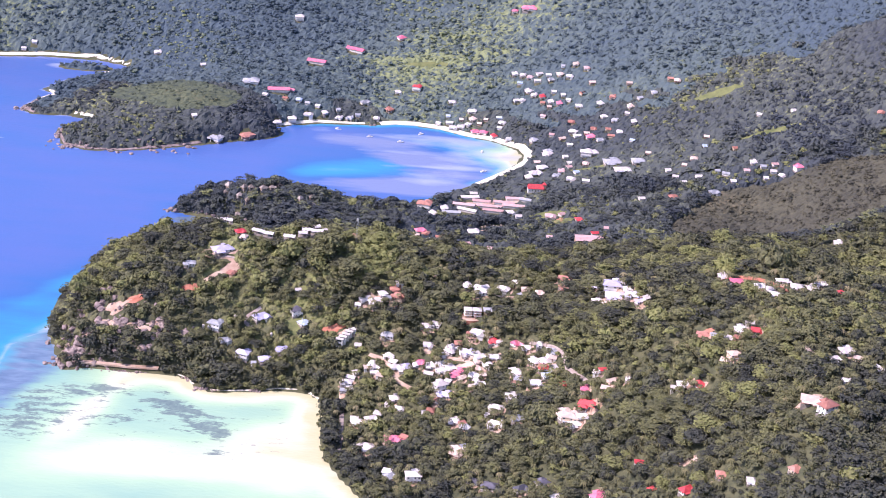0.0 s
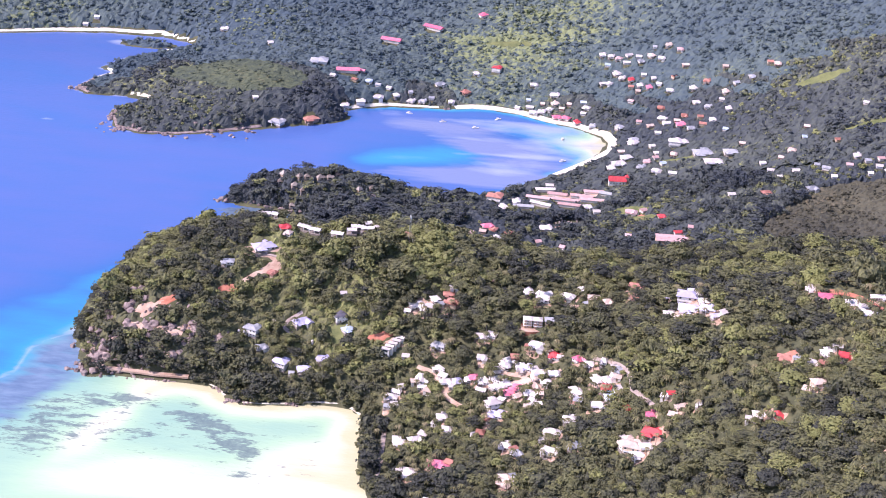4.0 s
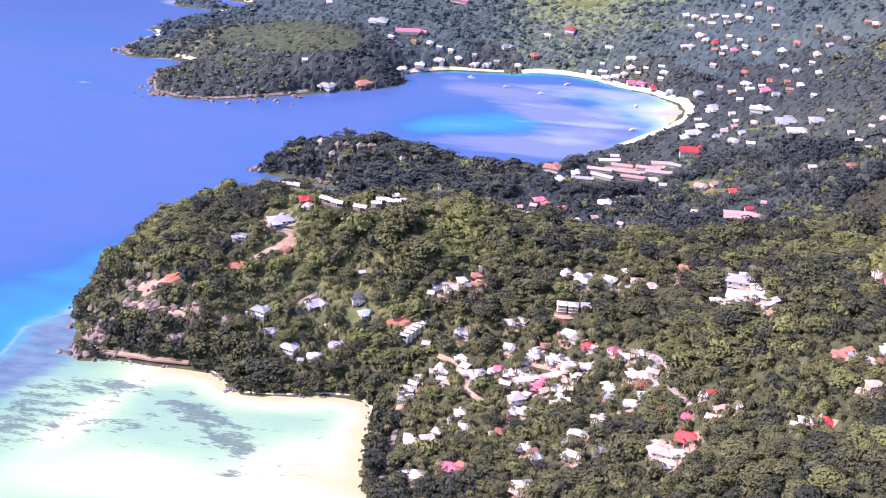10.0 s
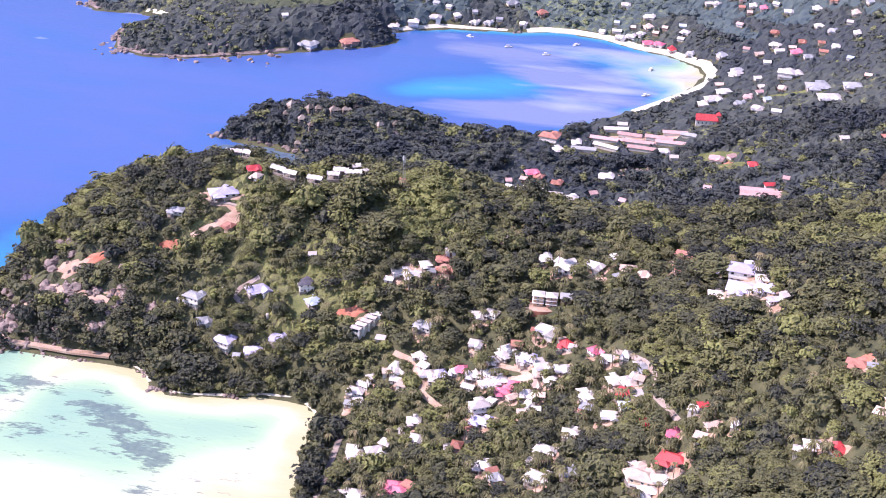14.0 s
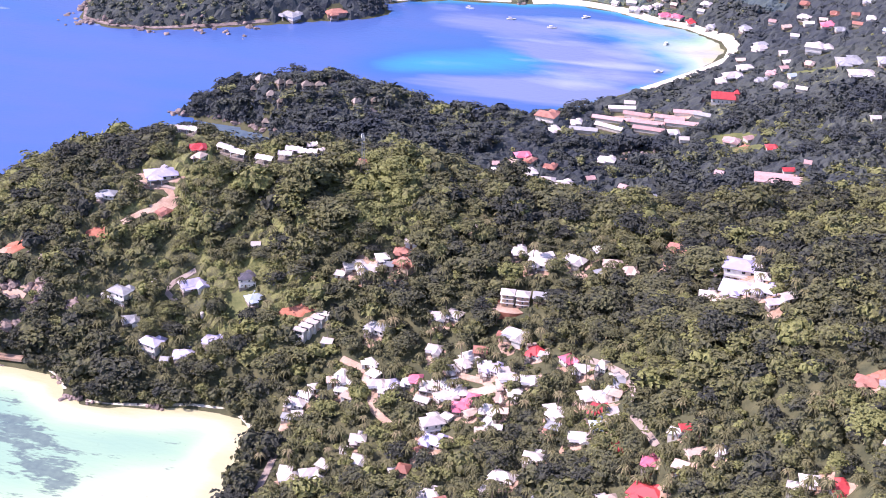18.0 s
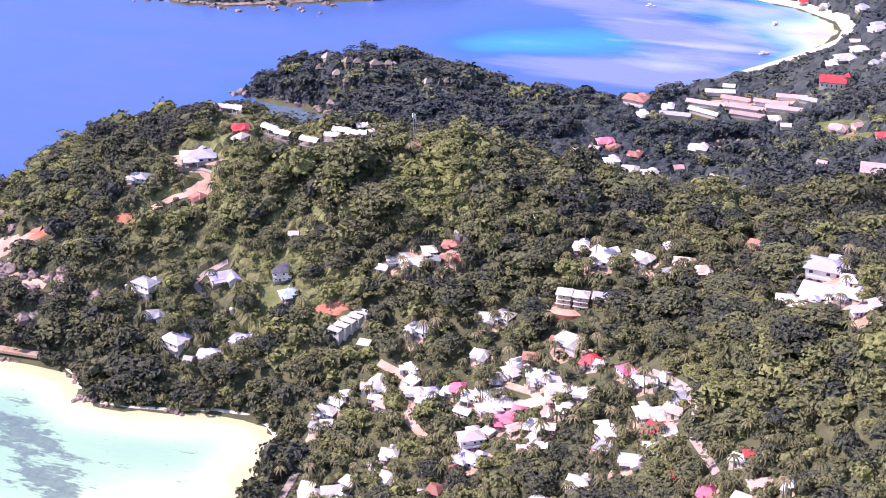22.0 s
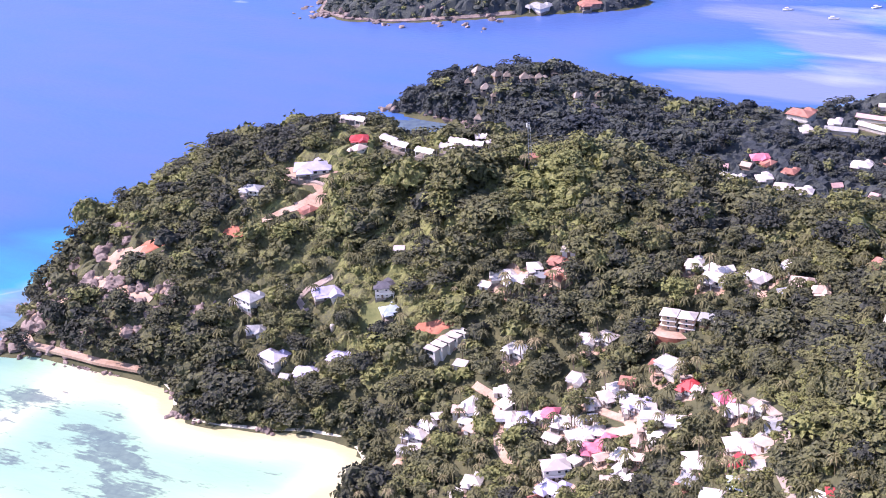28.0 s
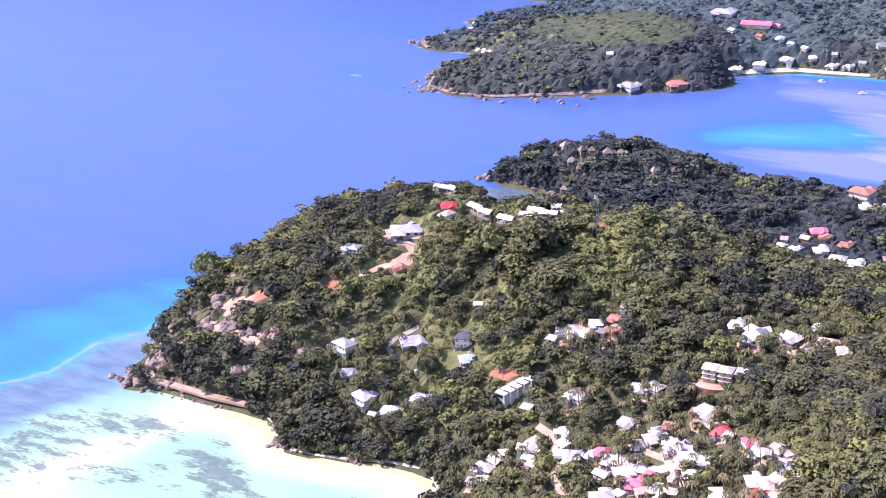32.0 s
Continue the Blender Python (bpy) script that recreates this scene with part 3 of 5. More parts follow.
LABELS = ["white", "lavender-grey", "bright red", "pink-red", "grey", "brown-red", "cream", "dark grey", "pale blue", "brown thatched", "pale pink"]


def house(colour, style, detail):
    """A house 10 m across at the ground's origin: walls, roof, plinth, windows, doors and a veranda."""
    w, d = 10.0, (7.0, 8.0, 6.0, 7.5, 5.0, 6.2)[style]
    storeys = (1, 2, 1, 1, 1, 1)[style]
    kind = ("hip", "hip", "gable", "hip", "gable", "hip")[style]
    tall = 2.6 * storeys
    base = new("house")
    wall = WALL_MATS[(colour + style) % 3 if colour in (5, 6) else 0]
    part("wall", mesh_of("wall", *box(-w / 2, -d / 2, 0.3, w / 2, d / 2, 0.3 + tall), wall), base)
    part("plinth", mesh_of("plinth", *box(-w / 2 - 0.15, -d / 2 - 0.15, -5.0, w / 2 + 0.15, d / 2 + 0.15, 0.32), PLINTH), base)
    rise = 1.9 if kind == "hip" else 1.6
    part("roof", mesh_of("roof", *hip_roof(w, d, 0.28 + tall, rise, 0.7, kind), ROOF_MATS[colour]), base, label=f"{LABELS[colour]} sheet-metal roof")
    if kind == "gable":
        for s in (-1, 1):
            x = s * (w / 2 - 0.05)
            part("gable", mesh_of("gable", [(x, -d / 2, 0.28 + tall), (x, d / 2, 0.28 + tall), (x, 0, 0.2 + tall + rise)], [(0, 1, 2)], wall), base)
    if style in (0, 1):
        v, f = hip_roof(5.0, 4.4, 0.1 + tall, 1.7, 0.5, "hip")
        part("wing_roof", mesh_of("wing_roof", [(x + 2.1, y + d / 2 + 1.2, z) for x, y, z in v], f, ROOF_MATS[colour]), base)
        part("wing", mesh_of("wing", *box(-0.3, d / 2 + 0.02, -4.0, 4.5, d / 2 + 3.3, 0.1 + tall), wall), base)
    if style == 5:
        v, f = hip_roof(6.4, 4.2, 0.16 + tall, 1.5, 0.55, "gable")
        part("wing_roof", mesh_of("wing_roof", [(2.5 - y, x - d / 2 - 0.4, z) for x, y, z in v], f, ROOF_MATS[colour]), base)
        part("wing", mesh_of("wing", *joined(box(0.5, -d / 2 - 3.4, -4.5, 4.5, -d / 2 - 0.02, 0.2 + tall), ([(0.5, -d / 2 - 3.4, 0.2 + tall), (4.5, -d / 2 - 3.4, 0.2 + tall), (2.5, -d / 2 - 3.4, 1.5 + tall)], [(0, 1, 2)])), wall), base)
        v = [(-4.9, -d / 2 - 2.4, tall - 0.3), (0.3, -d / 2 - 2.4, tall - 0.3), (0.3, -d / 2 + 0.1, tall + 0.2), (-4.9, -d / 2 + 0.1, tall + 0.2)]
        v += [(x, y, z + 0.1) for x, y, z in v]
        part("lean_to", mesh_of("lean_to", v, [(0, 3, 2, 1), (4, 5, 6, 7), (0, 1, 5, 4), (1, 2, 6, 5), (2, 3, 7, 6), (3, 0, 4, 7)], ROOF_MATS[4 if colour == 0 else colour]), base)
    if style in (0, 3):
        v, f = hip_roof(4.2, 3.0, 0.1 + tall, 1.3, 0.4, "hip")
        part("porch_roof", mesh_of("porch_roof", [(x - 2.2, y - d / 2 - 1.2, z) for x, y, z in v], f, ROOF_MATS[colour]), base)
        for x in (-4.1, -0.4):
            part("post", window_meshes()["post"], base, pose(x, -d / 2 - 2.4, -0.1))
        part("terrace", mesh_of("terrace", *box(-4.4, -d / 2 - 2.7, -4.0, -0.1, -d / 2 - 0.1, 0.0), PLINTH), base)
    if style == 1:
        part("balcony", mesh_of("balcony", *joined(box(-4.6, -d / 2 - 1.5, 2.6, 4.6, -d / 2 - 0.01, 2.75), box(-4.6, -d / 2 - 1.5, 2.75, 4.6, -d / 2 - 1.4, 3.5)), TRIM), base)
        for x in (-4.4, 0, 4.4):
            part("post", window_meshes()["post"], base, pose(x, -d / 2 - 1.4, 0.12))
    if detail:
        w_ = window_meshes()
        for k in range(storeys):
            z = 0.3 + 1.45 + 2.5 * k
            spots = [(-3.6, -d / 2, 0), (0.9, -d / 2, 0), (3.5, -d / 2, 0), (-w / 2, -1.6, -90), (-w / 2, 1.7, -90), (w / 2, 0.6, 90), (2.6, d / 2, 180)]
            for x, y, turn in spots:
                win = part("window", w_["frame"], base, pose(x, y, z, 0, 0, turn))
                part("pane", w_["pane"], win)
        part("door", w_["door"], base, pose(-1.4, -d / 2 - 0.01, 1.36))
    tagged(base, f"{('single-storey', 'two-storey', 'single-storey', 'single-storey', 'small', 'L-shaped')[style]} house with a {LABELS[colour]} roof among trees", "house")
    return base


def thatched_villa():
    base = new("villa")
    part("wall", mesh_of("wall", *box(-4, -3, 0.2, 4, 3, 2.8), WALL_MATS[1]), base)
    part("plinth", mesh_of("plinth", *box(-4.4, -3.6, -5, 4.4, 3.4, 0.2), PLINTH), base)
    part("roof", mesh_of("roof", *hip_roof(8, 6, 2.7, 4.6, 0.8, "pyramid"), ROOF_MATS[9]), base)
    part("ridge_cap", mesh_of("ridge_cap", *box(-0.5, -0.3, 7.0, 0.5, 0.3, 7.6), WOOD), base)
    v, f = hip_roof(5, 4, 2.3, 2.6, 0.5, "hip")
    part("wing_roof", mesh_of("wing_roof", [(x + 5.2, y + 0.5, z) for x, y, z in v], f, ROOF_MATS[9]), base)
    part("wing_wall", mesh_of("wing_wall", *box(4.02, -1.4, -4.0, 7.4, 2.4, 2.3), WALL_MATS[1]), base)
    part("pane", mesh_of("pane", *box(-2.4, -3.06, 0.5, 2.4, -3.0, 2.4), GLASS), base)
    return tagged(base, "hillside villa with a steep brown thatched roof", "villa")


def open_front(x, y, w, reach=2.3, core=0.75):
    """Keeps the downhill side of a house open, the farther the more the ground falls away behind it."""
    fall = (ground_at(x, y) - ground_at(x, y - 12)) / 12
    d = min(max(reach / max(0.44 + fall, 0.12), 3.5), 15)
    ux, uy = 80 - x, 200 - y
    n = math.hypot(ux, uy)
    free_of(x + ux / n * d / 2, y + uy / n * d / 2, w * 0.5 + 0.8, d / 2 + w * 0.36 + 1.2, core)


def settle(rows, group, detail=True, slim=0):
    """Places houses: x, y, width, turn, roof colour."""
    for n in range(0, len(rows), 5):
        x, y, w, turn, colour = rows[n:n + 5]
        style = (0, 3, 5, 0, 5, 1)[(n // 5 * 7 + int(x)) % 6] if w > 5.2 + 1.8 * ((n // 5 * 7 + int(x)) % 6 == 5) else ((3, 5, 4)[n // 5 % 3] if detail else 2)
        if w > 16:
            style = 2
        key = (colour, style, detail)
        k = w / 10.0
        if colour == 9:
            key, k = ("thatch",), max(w / 8.5, 0.5)
        low = min(ground_at(x + a, y + b) for a, b in ((0, 0), (0, -3 * k), (2 * k, 0), (-2 * k, 0)))
        z = low + (1.6 if colour == 9 else 0.25)
        # wide buildings grow along, not up
        sx, sy, sz = (k, max(0.72, k * 0.85), max(0.72, min(k * 1.05, 1.0))) if w < 16 else (k, 1.15, 1.1)
        if slim:
            style, sy, sz = 2, slim, 0.8
            key = (colour, style, detail)
        if colour == 9:
            sx = sy = sz = k
        m = Matrix.LocRotScale((x, y, z), Euler((0, 0, radians(turn))), (sx, sy, sz))
        if key in HOUSES:
            ob = copy_thing(HOUSES[key], m)
        else:
            ob = HOUSES[key] = thatched_villa() if colour == 9 else house(colour, style, detail)
            ob.matrix_basis = m
            # keep the first one unscaled for its copies
            ob.scale = (1, 1, 1)
            ob = copy_thing(HOUSES[key], m)
            HOUSES[key].matrix_basis = Matrix.Identity(4)
        tagged(ob, group=group)
        if colour == 9:
            free_of(x, y - 4, w * 0.55 + 0.5, 5, 0.2)
        else:
            open_front(x, y, w, (2.9 if y < 1000 else 2.4) if detail else 1.5)
        if colour != 9:
            HOMES.append((x, y, w / 2))


settle([-50, 1051, 9.2, 28, 0, -43, 1049, 10.4, 28, 0, -28, 1052, 9.1, -18, 5, -39, 1054, 5.2, 28, 0, -31, 1057, 6.5, 6, 5, -3, 1073, 3.3, 16, 0, 18, 1061, 5.9, 16, 0, 29, 1053, 9.7, -5, 0, 30, 1058, 5.2, 41, 0, 43, 1054, 8.4, -18, 0, 52, 1061, 6.5, -5, 0, 59, 1049, 7.7, 6, 6, 83, 1041, 5.7, 16, 5, -8, 1028, 7.0, 6, 0, -1, 1028, 6.4, -18, 0, -32, 1024, 9.0, -18, 4, 28, 1013, 10.0, -18, 0, 38, 1001, 5.6, -18, 2], "houses on the upper slope")
settle([-41, 1004, 4.2, -14, 0, -40, 1001, 4.6, 45, 0, -39, 996, 5.0, -1, 0, -25, 998, 7.0, 20, 0, -18, 997, 4.9, 32, 1, -21, 993, 3.3, -1, 0, -12, 997, 4.1, -1, 0, -9, 998, 5.3, 10, 3, -2, 993, 7.2, -1, 0, 4, 993, 3.6, 45, 0, -5, 1012, 6.2, -1, 0, 10, 1003, 6.9, 45, 0, 5, 1000, 4.4, 32, 0, 11, 1006, 4.9, 45, 0, 22, 997, 7.2, -14, 1, 20, 996, 3.2, 10, 0, 30, 990, 7.9, 20, 0, 39, 986, 7.0, 10, 0, 28, 987, 4.3, 20, 6], "village houses")
settle([35, 980, 5.8, 32, 0, 28, 980, 3.5, 20, 6, -3, 986, 5.6, -14, 0, 5, 987, 6.4, 45, 0, 11, 987, 6.3, 20, 0, 9, 984, 5.1, 45, 0, 18, 982, 4.7, -1, 3, 14, 979, 6.7, 10, 3, 19, 974, 4.7, 45, 6, 25, 975, 5.0, -1, 0, 28, 967, 4.6, -14, 0, 32, 971, 3.5, 10, 6, 5, 970, 8.2, 32, 0, 8, 961, 8.9, -14, 1, 4, 957, 3.9, 45, 5, -24, 969, 6.0, 10, 0, -20, 957, 5.9, -1, 0, 25, 963, 3.8, 20, 6, -30, 1008, 2.9, 45, 0], "village houses")
settle([38, 1002, 4.3, 45, 2, 52, 992, 5.3, 45, 3, 59, 983, 6.7, -1, 0, 67, 980, 3.7, -14, 0, 75, 967, 5.8, 32, 4, 64, 967, 6.6, 32, 0, 69, 963, 4.0, 32, 0, 72, 964, 2.9, -14, 0, 70, 956, 7.2, -14, 2, 72, 947, 7.4, 20, 8, 53, 962, 6.6, 10, 0, 65, 945, 7.5, 10, 0, 52, 952, 2.9, 45, 5, 80, 933, 5.2, -1, 2, 103, 926, 4.0, 20, 2, 93, 917, 5.4, -1, 3, 50, 940, 7.5, -1, 0, 108, 912, 6.2, 32, 6, 117, 906, 3.2, -14, 0], "village houses")
settle([54, 913, 8.0, -5, 4, 41, 913, 9.8, -18, 0, 41, 932, 8.8, -18, 0, 15, 928, 8.8, -5, 0, 22, 919, 5.8, 28, 4, 17, 897, 6.3, 16, 6, -22, 922, 9.4, 6, 3, -39, 920, 8.3, -5, 0, -46, 950, 7.3, 28, 0, -37, 951, 8.5, 28, 0, -57, 992, 7.6, -5, 0, -54, 995, 5.7, -18, 0, 0, 947, 4.8, -5, 5, 95, 901, 11.7, -18, 2, 82, 901, 11.2, 28, 6, 91, 893, 7.2, 16, 0, 87, 888, 7.7, 16, 0, -58, 985, 4.4, -5, 4], "houses near the shore road")
settle([-7, 874, 8.9, 9, 0, -21, 882, 6.9, 34, 4, -19, 917, 9.2, -12, 3, -37, 916, 8.5, 21, 0, 18, 891, 8.3, -25, 6, 38, 852, 9.3, -12, 7, 56, 844, 8.6, 34, 7, 68, 844, 7.9, 34, 7, 29, 860, 6.7, -25, 7, 139, 778, 8.5, 34, 2, 123, 795, 5.6, 34, 2, 119, 828, 5.1, 0, 2, 155, 773, 6.0, 0, 5, 184, 739, 5.8, 34, 5, 97, 812, 8.9, 34, 3, 75, 827, 6.5, 21, 0, 166, 752, 4.1, 0, 0, 84, 894, 9.6, -12, 6], "houses near the shore road")
settle([203, 773, 9.0, 34, 5, 199, 788, 12.1, -12, 6, 145, 874, 7.3, 9, 0, 153, 865, 5.9, 21, 2, 158, 908, 8.2, -12, 5, 170, 892, 6.0, -12, 0, 177, 895, 6.7, 21, 0, 184, 885, 6.6, -12, 2, 171, 872, 7.2, 21, 6, 204, 839, 5.7, 34, 6, 218, 833, 5.1, 21, 0, 226, 844, 7.7, 9, 0, 220, 808, 6.8, 0, 0, 239, 826, 5.1, 34, 0, 231, 836, 4.5, -12, 6, 177, 980, 5.6, 9, 0, 183, 960, 8.9, 0, 3, 194, 943, 6.7, 12, 0, 197.5, 934, 5.4, 12, 0, 199, 921, 7.3, -12, 0, 207, 947, 6.8, 9, 0, 214.5, 937, 7.4, -8, 0, 224, 938, 6.7, 9, 0, 231, 949, 7.5, 15, 0], "houses on the east slope")
settle([240, 931, 7.4, 21, 2, 264, 1062, 3.9, 34, 0, 289, 1155, 6.0, 0, 0, 84, 1056, 8.5, -12, 5, 67, 1042, 5.4, 21, 6], "houses on the east slope")
settle([102, 1024, 9.3, -18, 1, 112, 1006, 12.2, -5, 1, 113, 989, 13.2, -5, 1, 102, 994, 7.2, 6, 0, 122, 981, 8.9, -18, 1, 126, 971, 5.9, 28, 1, 109, 982, 8.9, 41, 6, 120, 993, 5.4, 6, 0], "hotel buildings")
settle([-151, 1035, 8.9, -18, 4, -143, 1026, 7.2, 28, 4, -129, 1015, 8.8, -18, 1, -114, 1014, 8.2, 16, 1, -103, 1021, 8.2, -5, 1, -121, 1044, 10.6, 41, 1, -97, 1046, 7.2, 28, 7, -91, 1039, 7.2, 41, 8, -98, 1061, 3.9, 16, 0, -156, 1096, 13.4, 28, 1, -177, 1082, 8.1, 6, 4, -147, 1119, 7.1, 28, 2, -143, 1111, 4.7, -18, 6, -146, 1075, 5.7, -18, 5, -121, 1010, 3.3, 6, 4], "villas on the headland")
settle([-181, 1285, 4.0, 20, 9, -180, 1294, 5.8, 55, 9, -167, 1289, 4.6, 55, 9, -161, 1289, 4.0, 20, 9, -169, 1280, 5.1, 20, 9, -162, 1276, 4.0, 30, 9, -151, 1288, 5.1, 30, 9, -144, 1290, 4.0, 20, 9, -139, 1298, 4.0, 30, 9, -120, 1281, 4.5, 55, 9, -109, 1275, 3.3, 42, 9, -169, 1270, 2.8, 8, 9, -111, 1288, 2.8, 20, 9], "thatched villas")
settle([19, 1350, 14, 12, 0, 15, 1331, 18, -4, 10, 17, 1316, 15, -18, 0, 29, 1341, 14, -4, 10, 39, 1317, 16, -4, 10, 36, 1327, 19, -2, 10, 56, 1326, 17, 0, 10, 48, 1335, 16, -4, 10, 57, 1344, 14, 6, 10, 66, 1338, 9, -10, 4, 4, 1307, 14, 4, 4], "school and valley buildings", False, 0.62)
settle([-19, 1318, 11, -10, 5, 22, 1360, 6, 6, 0, -2, 1318, 6, 6, 0, 53, 1314, 6, 20, 0, 60, 1305, 5, 10, 0, -11, 1300, 6, 30, 0, 119, 1246, 5.6, 16, 2, 128, 1251, 3.7, -5, 10, 86, 1298, 8.4, -5, 10, 95, 1298, 4.5, 41, 10, 108, 1281, 5.7, 16, 2, 84, 1256, 4.4, -5, 10, 52, 1228, 8.6, 28, 4], "school and valley buildings", False)
settle([-20, 1257, 7.9, 28, 3, -15, 1254, 5.5, -18, 5, -23, 1230, 5.4, -18, 0, -12, 1238, 7.0, 28, 0, -2, 1234, 7.7, 6, 0, 7, 1233, 8.5, 6, 0, -29, 1230, 3.8, -18, 0, 23, 1271, 8.7, -5, 0, -65, 1113, 4.1, 41, 5, 82, 1423, 8.8, 28, 0, 76, 1410, 10.5, 28, 0, 70, 1402, 6.1, 16, 0, 106, 1382, 7.7, -18, 0, 118, 1372, 6.0, -5, 0, 150, 1385, 13.7, 16, 0, 88, 1456, 9.0, 41, 0, 121, 1437, 9.8, -5, 0, 159, 1300, 4.8, 16, 0], "valley houses", False)
settle([-165, 1500, 7.5, 0, 0, -152, 1508, 7.5, 9, 0, -138, 1520, 8.6, 9, 0, -123, 1527, 5.4, 21, 0, -109, 1525, 5.4, -25, 0, -87, 1560, 8.8, 34, 4, -63, 1554, 7.7, 34, 5, -57, 1591, 5.6, 21, 0, -39, 1600, 7.9, -12, 2, -4, 1537, 6.5, 0, 0, 0, 1527, 7.6, 0, 0, 7, 1529, 6.5, -12, 0, 14, 1535, 5.4, -25, 0, 21, 1520, 7.5, 21, 3, 29, 1519, 7.5, -25, 3, 39, 1513, 5.4, 21, 2, 17, 1560, 7.7, -12, 0, -3, 1578, 6.7, 9, 0], "town houses by the bay", False)
settle([57, 1624, 5.7, 0, 0, 65, 1620, 5.7, -12, 0, 81, 1618, 5.7, 34, 0, 90, 1613, 5.1, 0, 0, 71, 1590, 6.7, 34, 0, 76, 1581, 5.5, -12, 0, 84, 1576, 5.5, 0, 2, 92, 1564, 5.5, 0, 0, 100, 1558, 5.5, 0, 3, 65, 1574, 5.5, -25, 0, 59, 1575, 5.0, 21, 0, 95, 1581, 4.4, 0, 0, 140, 1515, 5.3, 34, 0, 161, 1509, 4.3, -12, 0, 166, 1489, 5.3, 0, 0, 112, 1497, 7.4, -25, 0, 115, 1486, 6.3, 21, 0, 127, 1477, 8.4, 9, 3, 130, 1494, 5.3, 0, 5], "town houses by the bay", False)
settle([88, 1463, 7.9, 34, 4, 128, 1439, 7.8, 9, 0, 76, 1494, 7.2, 34, 4, 103, 1442, 4.4, 21, 0, 143, 1408, 15.4, 9, 4, 164, 1399, 11.0, 9, 4, 191, 1348, 4.9, -12, 0, 196, 1330, 4.1, 21, 0, 218, 1304, 8.0, 21, 4, 184, 1296, 7.1, 21, 5, 269, 1331, 4.9, 0, 0, 275, 1322, 5.7, -25, 0, 287, 1320, 7.3, 21, 3, 270, 1436, 4.3, -25, 0, 297, 1426, 3.5, 21, 0, 361, 1379, 5.9, -25, 5, 53, 1505, 5.4, -12, 4, 44, 1526, 4.6, -12, 0], "town houses by the bay", False)
settle([-170, 1548, 18.6, 9, 3, -158, 1554, 5.5, -12, 3, -142, 1635, 17.2, -12, 3, -106, 1673, 17.5, -25, 3, -61, 1704, 8.3, 34, 3, 70, 1741, 14.4, -12, 3, 55, 1740, 6.0, -12, 3, -170, 1724, 8.4, 9, 0, -215, 1445, 12.4, -25, 4, -188, 1459, 12.5, 34, 5, -237, 1463, 4.2, 21, 0, -433, 1658, 4.8, 0, 0, -442, 1650, 4.8, 0, 0, -304, 1643, 7.0, 0, 0, -252, 1605, 4.5, 21, 0, -198, 1558, 14.3, 0, 4], "buildings on the far hills", False)
rnd = random.Random(31)
rows = []
QUARTERS = [(100, 1560, 30, 30), (130, 1480, 32, 24), (90, 1610, 28, 12), (-120, 1531, 40, 5), (215, 1400, 50, 40), (20, 1542, 30, 10), (170, 1540, 40, 36), (10, 1238, 36, 12), (250, 1335, 40, 26), (105, 1420, 16, 26)]
while len(rows) < 5 * 84:
    qx, qy, sx, sy = QUARTERS[len(rows) // 5 % len(QUARTERS)]
    px, py = rnd.gauss(qx, sx * 0.6), rnd.gauss(qy, sy * 0.6)
    if all(math.hypot(px - hx, py - hy) > hw + 5 for hx, hy, hw in HOMES) and ground_at(px, py) > 1.5:
        rows += [px, py, rnd.uniform(3.4, 6.6), rnd.choice((-20, -8, 4, 15, 30)), rnd.choice((0, 0, 0, 6, 4, 4, 6, 10, 5, 8))]
        HOMES.append((px, py, 4))
settle(rows, "town houses by the bay", False)
for first in HOUSES.values():
    for ob in (*first.children_recursive, first):
        bpy.data.objects.remove(ob)


# ---- buildings of their own shape ----
def tiered_house(x, y, turn):
    """New house: two stacks of three floors with white roofs over an orange retaining wall."""
    base = new("house")
    for k, (dx, dy) in enumerate(((-4.2, 0.0), (4.2, -0.8))):
        for f in range(3):
            w = 3.2 - 0.15 * f
            part("storey", mesh_of("storey", *box(dx - w, dy - 3, -2.5 + 2.6 * f, dx + w, dy + 3, 2.5 * f + 0.1), WALL_MATS[1 + k % 2]), base)
            part("slab", mesh_of("slab", *box(dx - w - 0.6, dy - 3.9, 0.1 + 2.5 * f, dx + w + 0.6, dy + 3.2, 0.3 + 2.5 * f), TRIM), base)
            win = part("window", window_meshes()["frame"], base, pose(dx, dy - 3.02, -1.0 + 2.55 * f))
            part("pane", window_meshes()["pane"], win)
        v, f = hip_roof(6.6, 6.4, 5.3, 1.6, 0.7, "hip")
        part("roof", mesh_of("roof", [(a + dx, b_ + dy, c) for a, b_, c in v], f, ROOF_MATS[0]), base)
    wall = [(math.cos(a) * 13 - 2.0, math.sin(a) * 8.5 - 1.5) for a in [math.pi * (0.95 + 0.09 * k) for k in range(12)]]
    v = [(p, q, z) for p, q in wall for z in (-8.0, -2.2)]
    part("retaining_wall", mesh_of("retaining_wall", v, [(2 * k, 2 * k + 2, 2 * k + 3, 2 * k + 1) for k in range(11)], EARTH), base, label="orange retaining wall")
    part("terrace", mesh_of("terrace", [(p, q, -2.3) for p, q in wall] + [(-2.0, 4.0, -2.3)], [tuple(range(13))], PALE_EARTH), base)
    base.matrix_basis = Matrix.LocRotScale((x, y, ground_at(x, y) + 1.3), Euler((0, 0, radians(turn))), (0.74, 0.74, 0.74))
    free_of(x, y - 4, 10, 9, 0.85)
    return tagged(base, "new two-block tiered house above an orange retaining wall", "house")


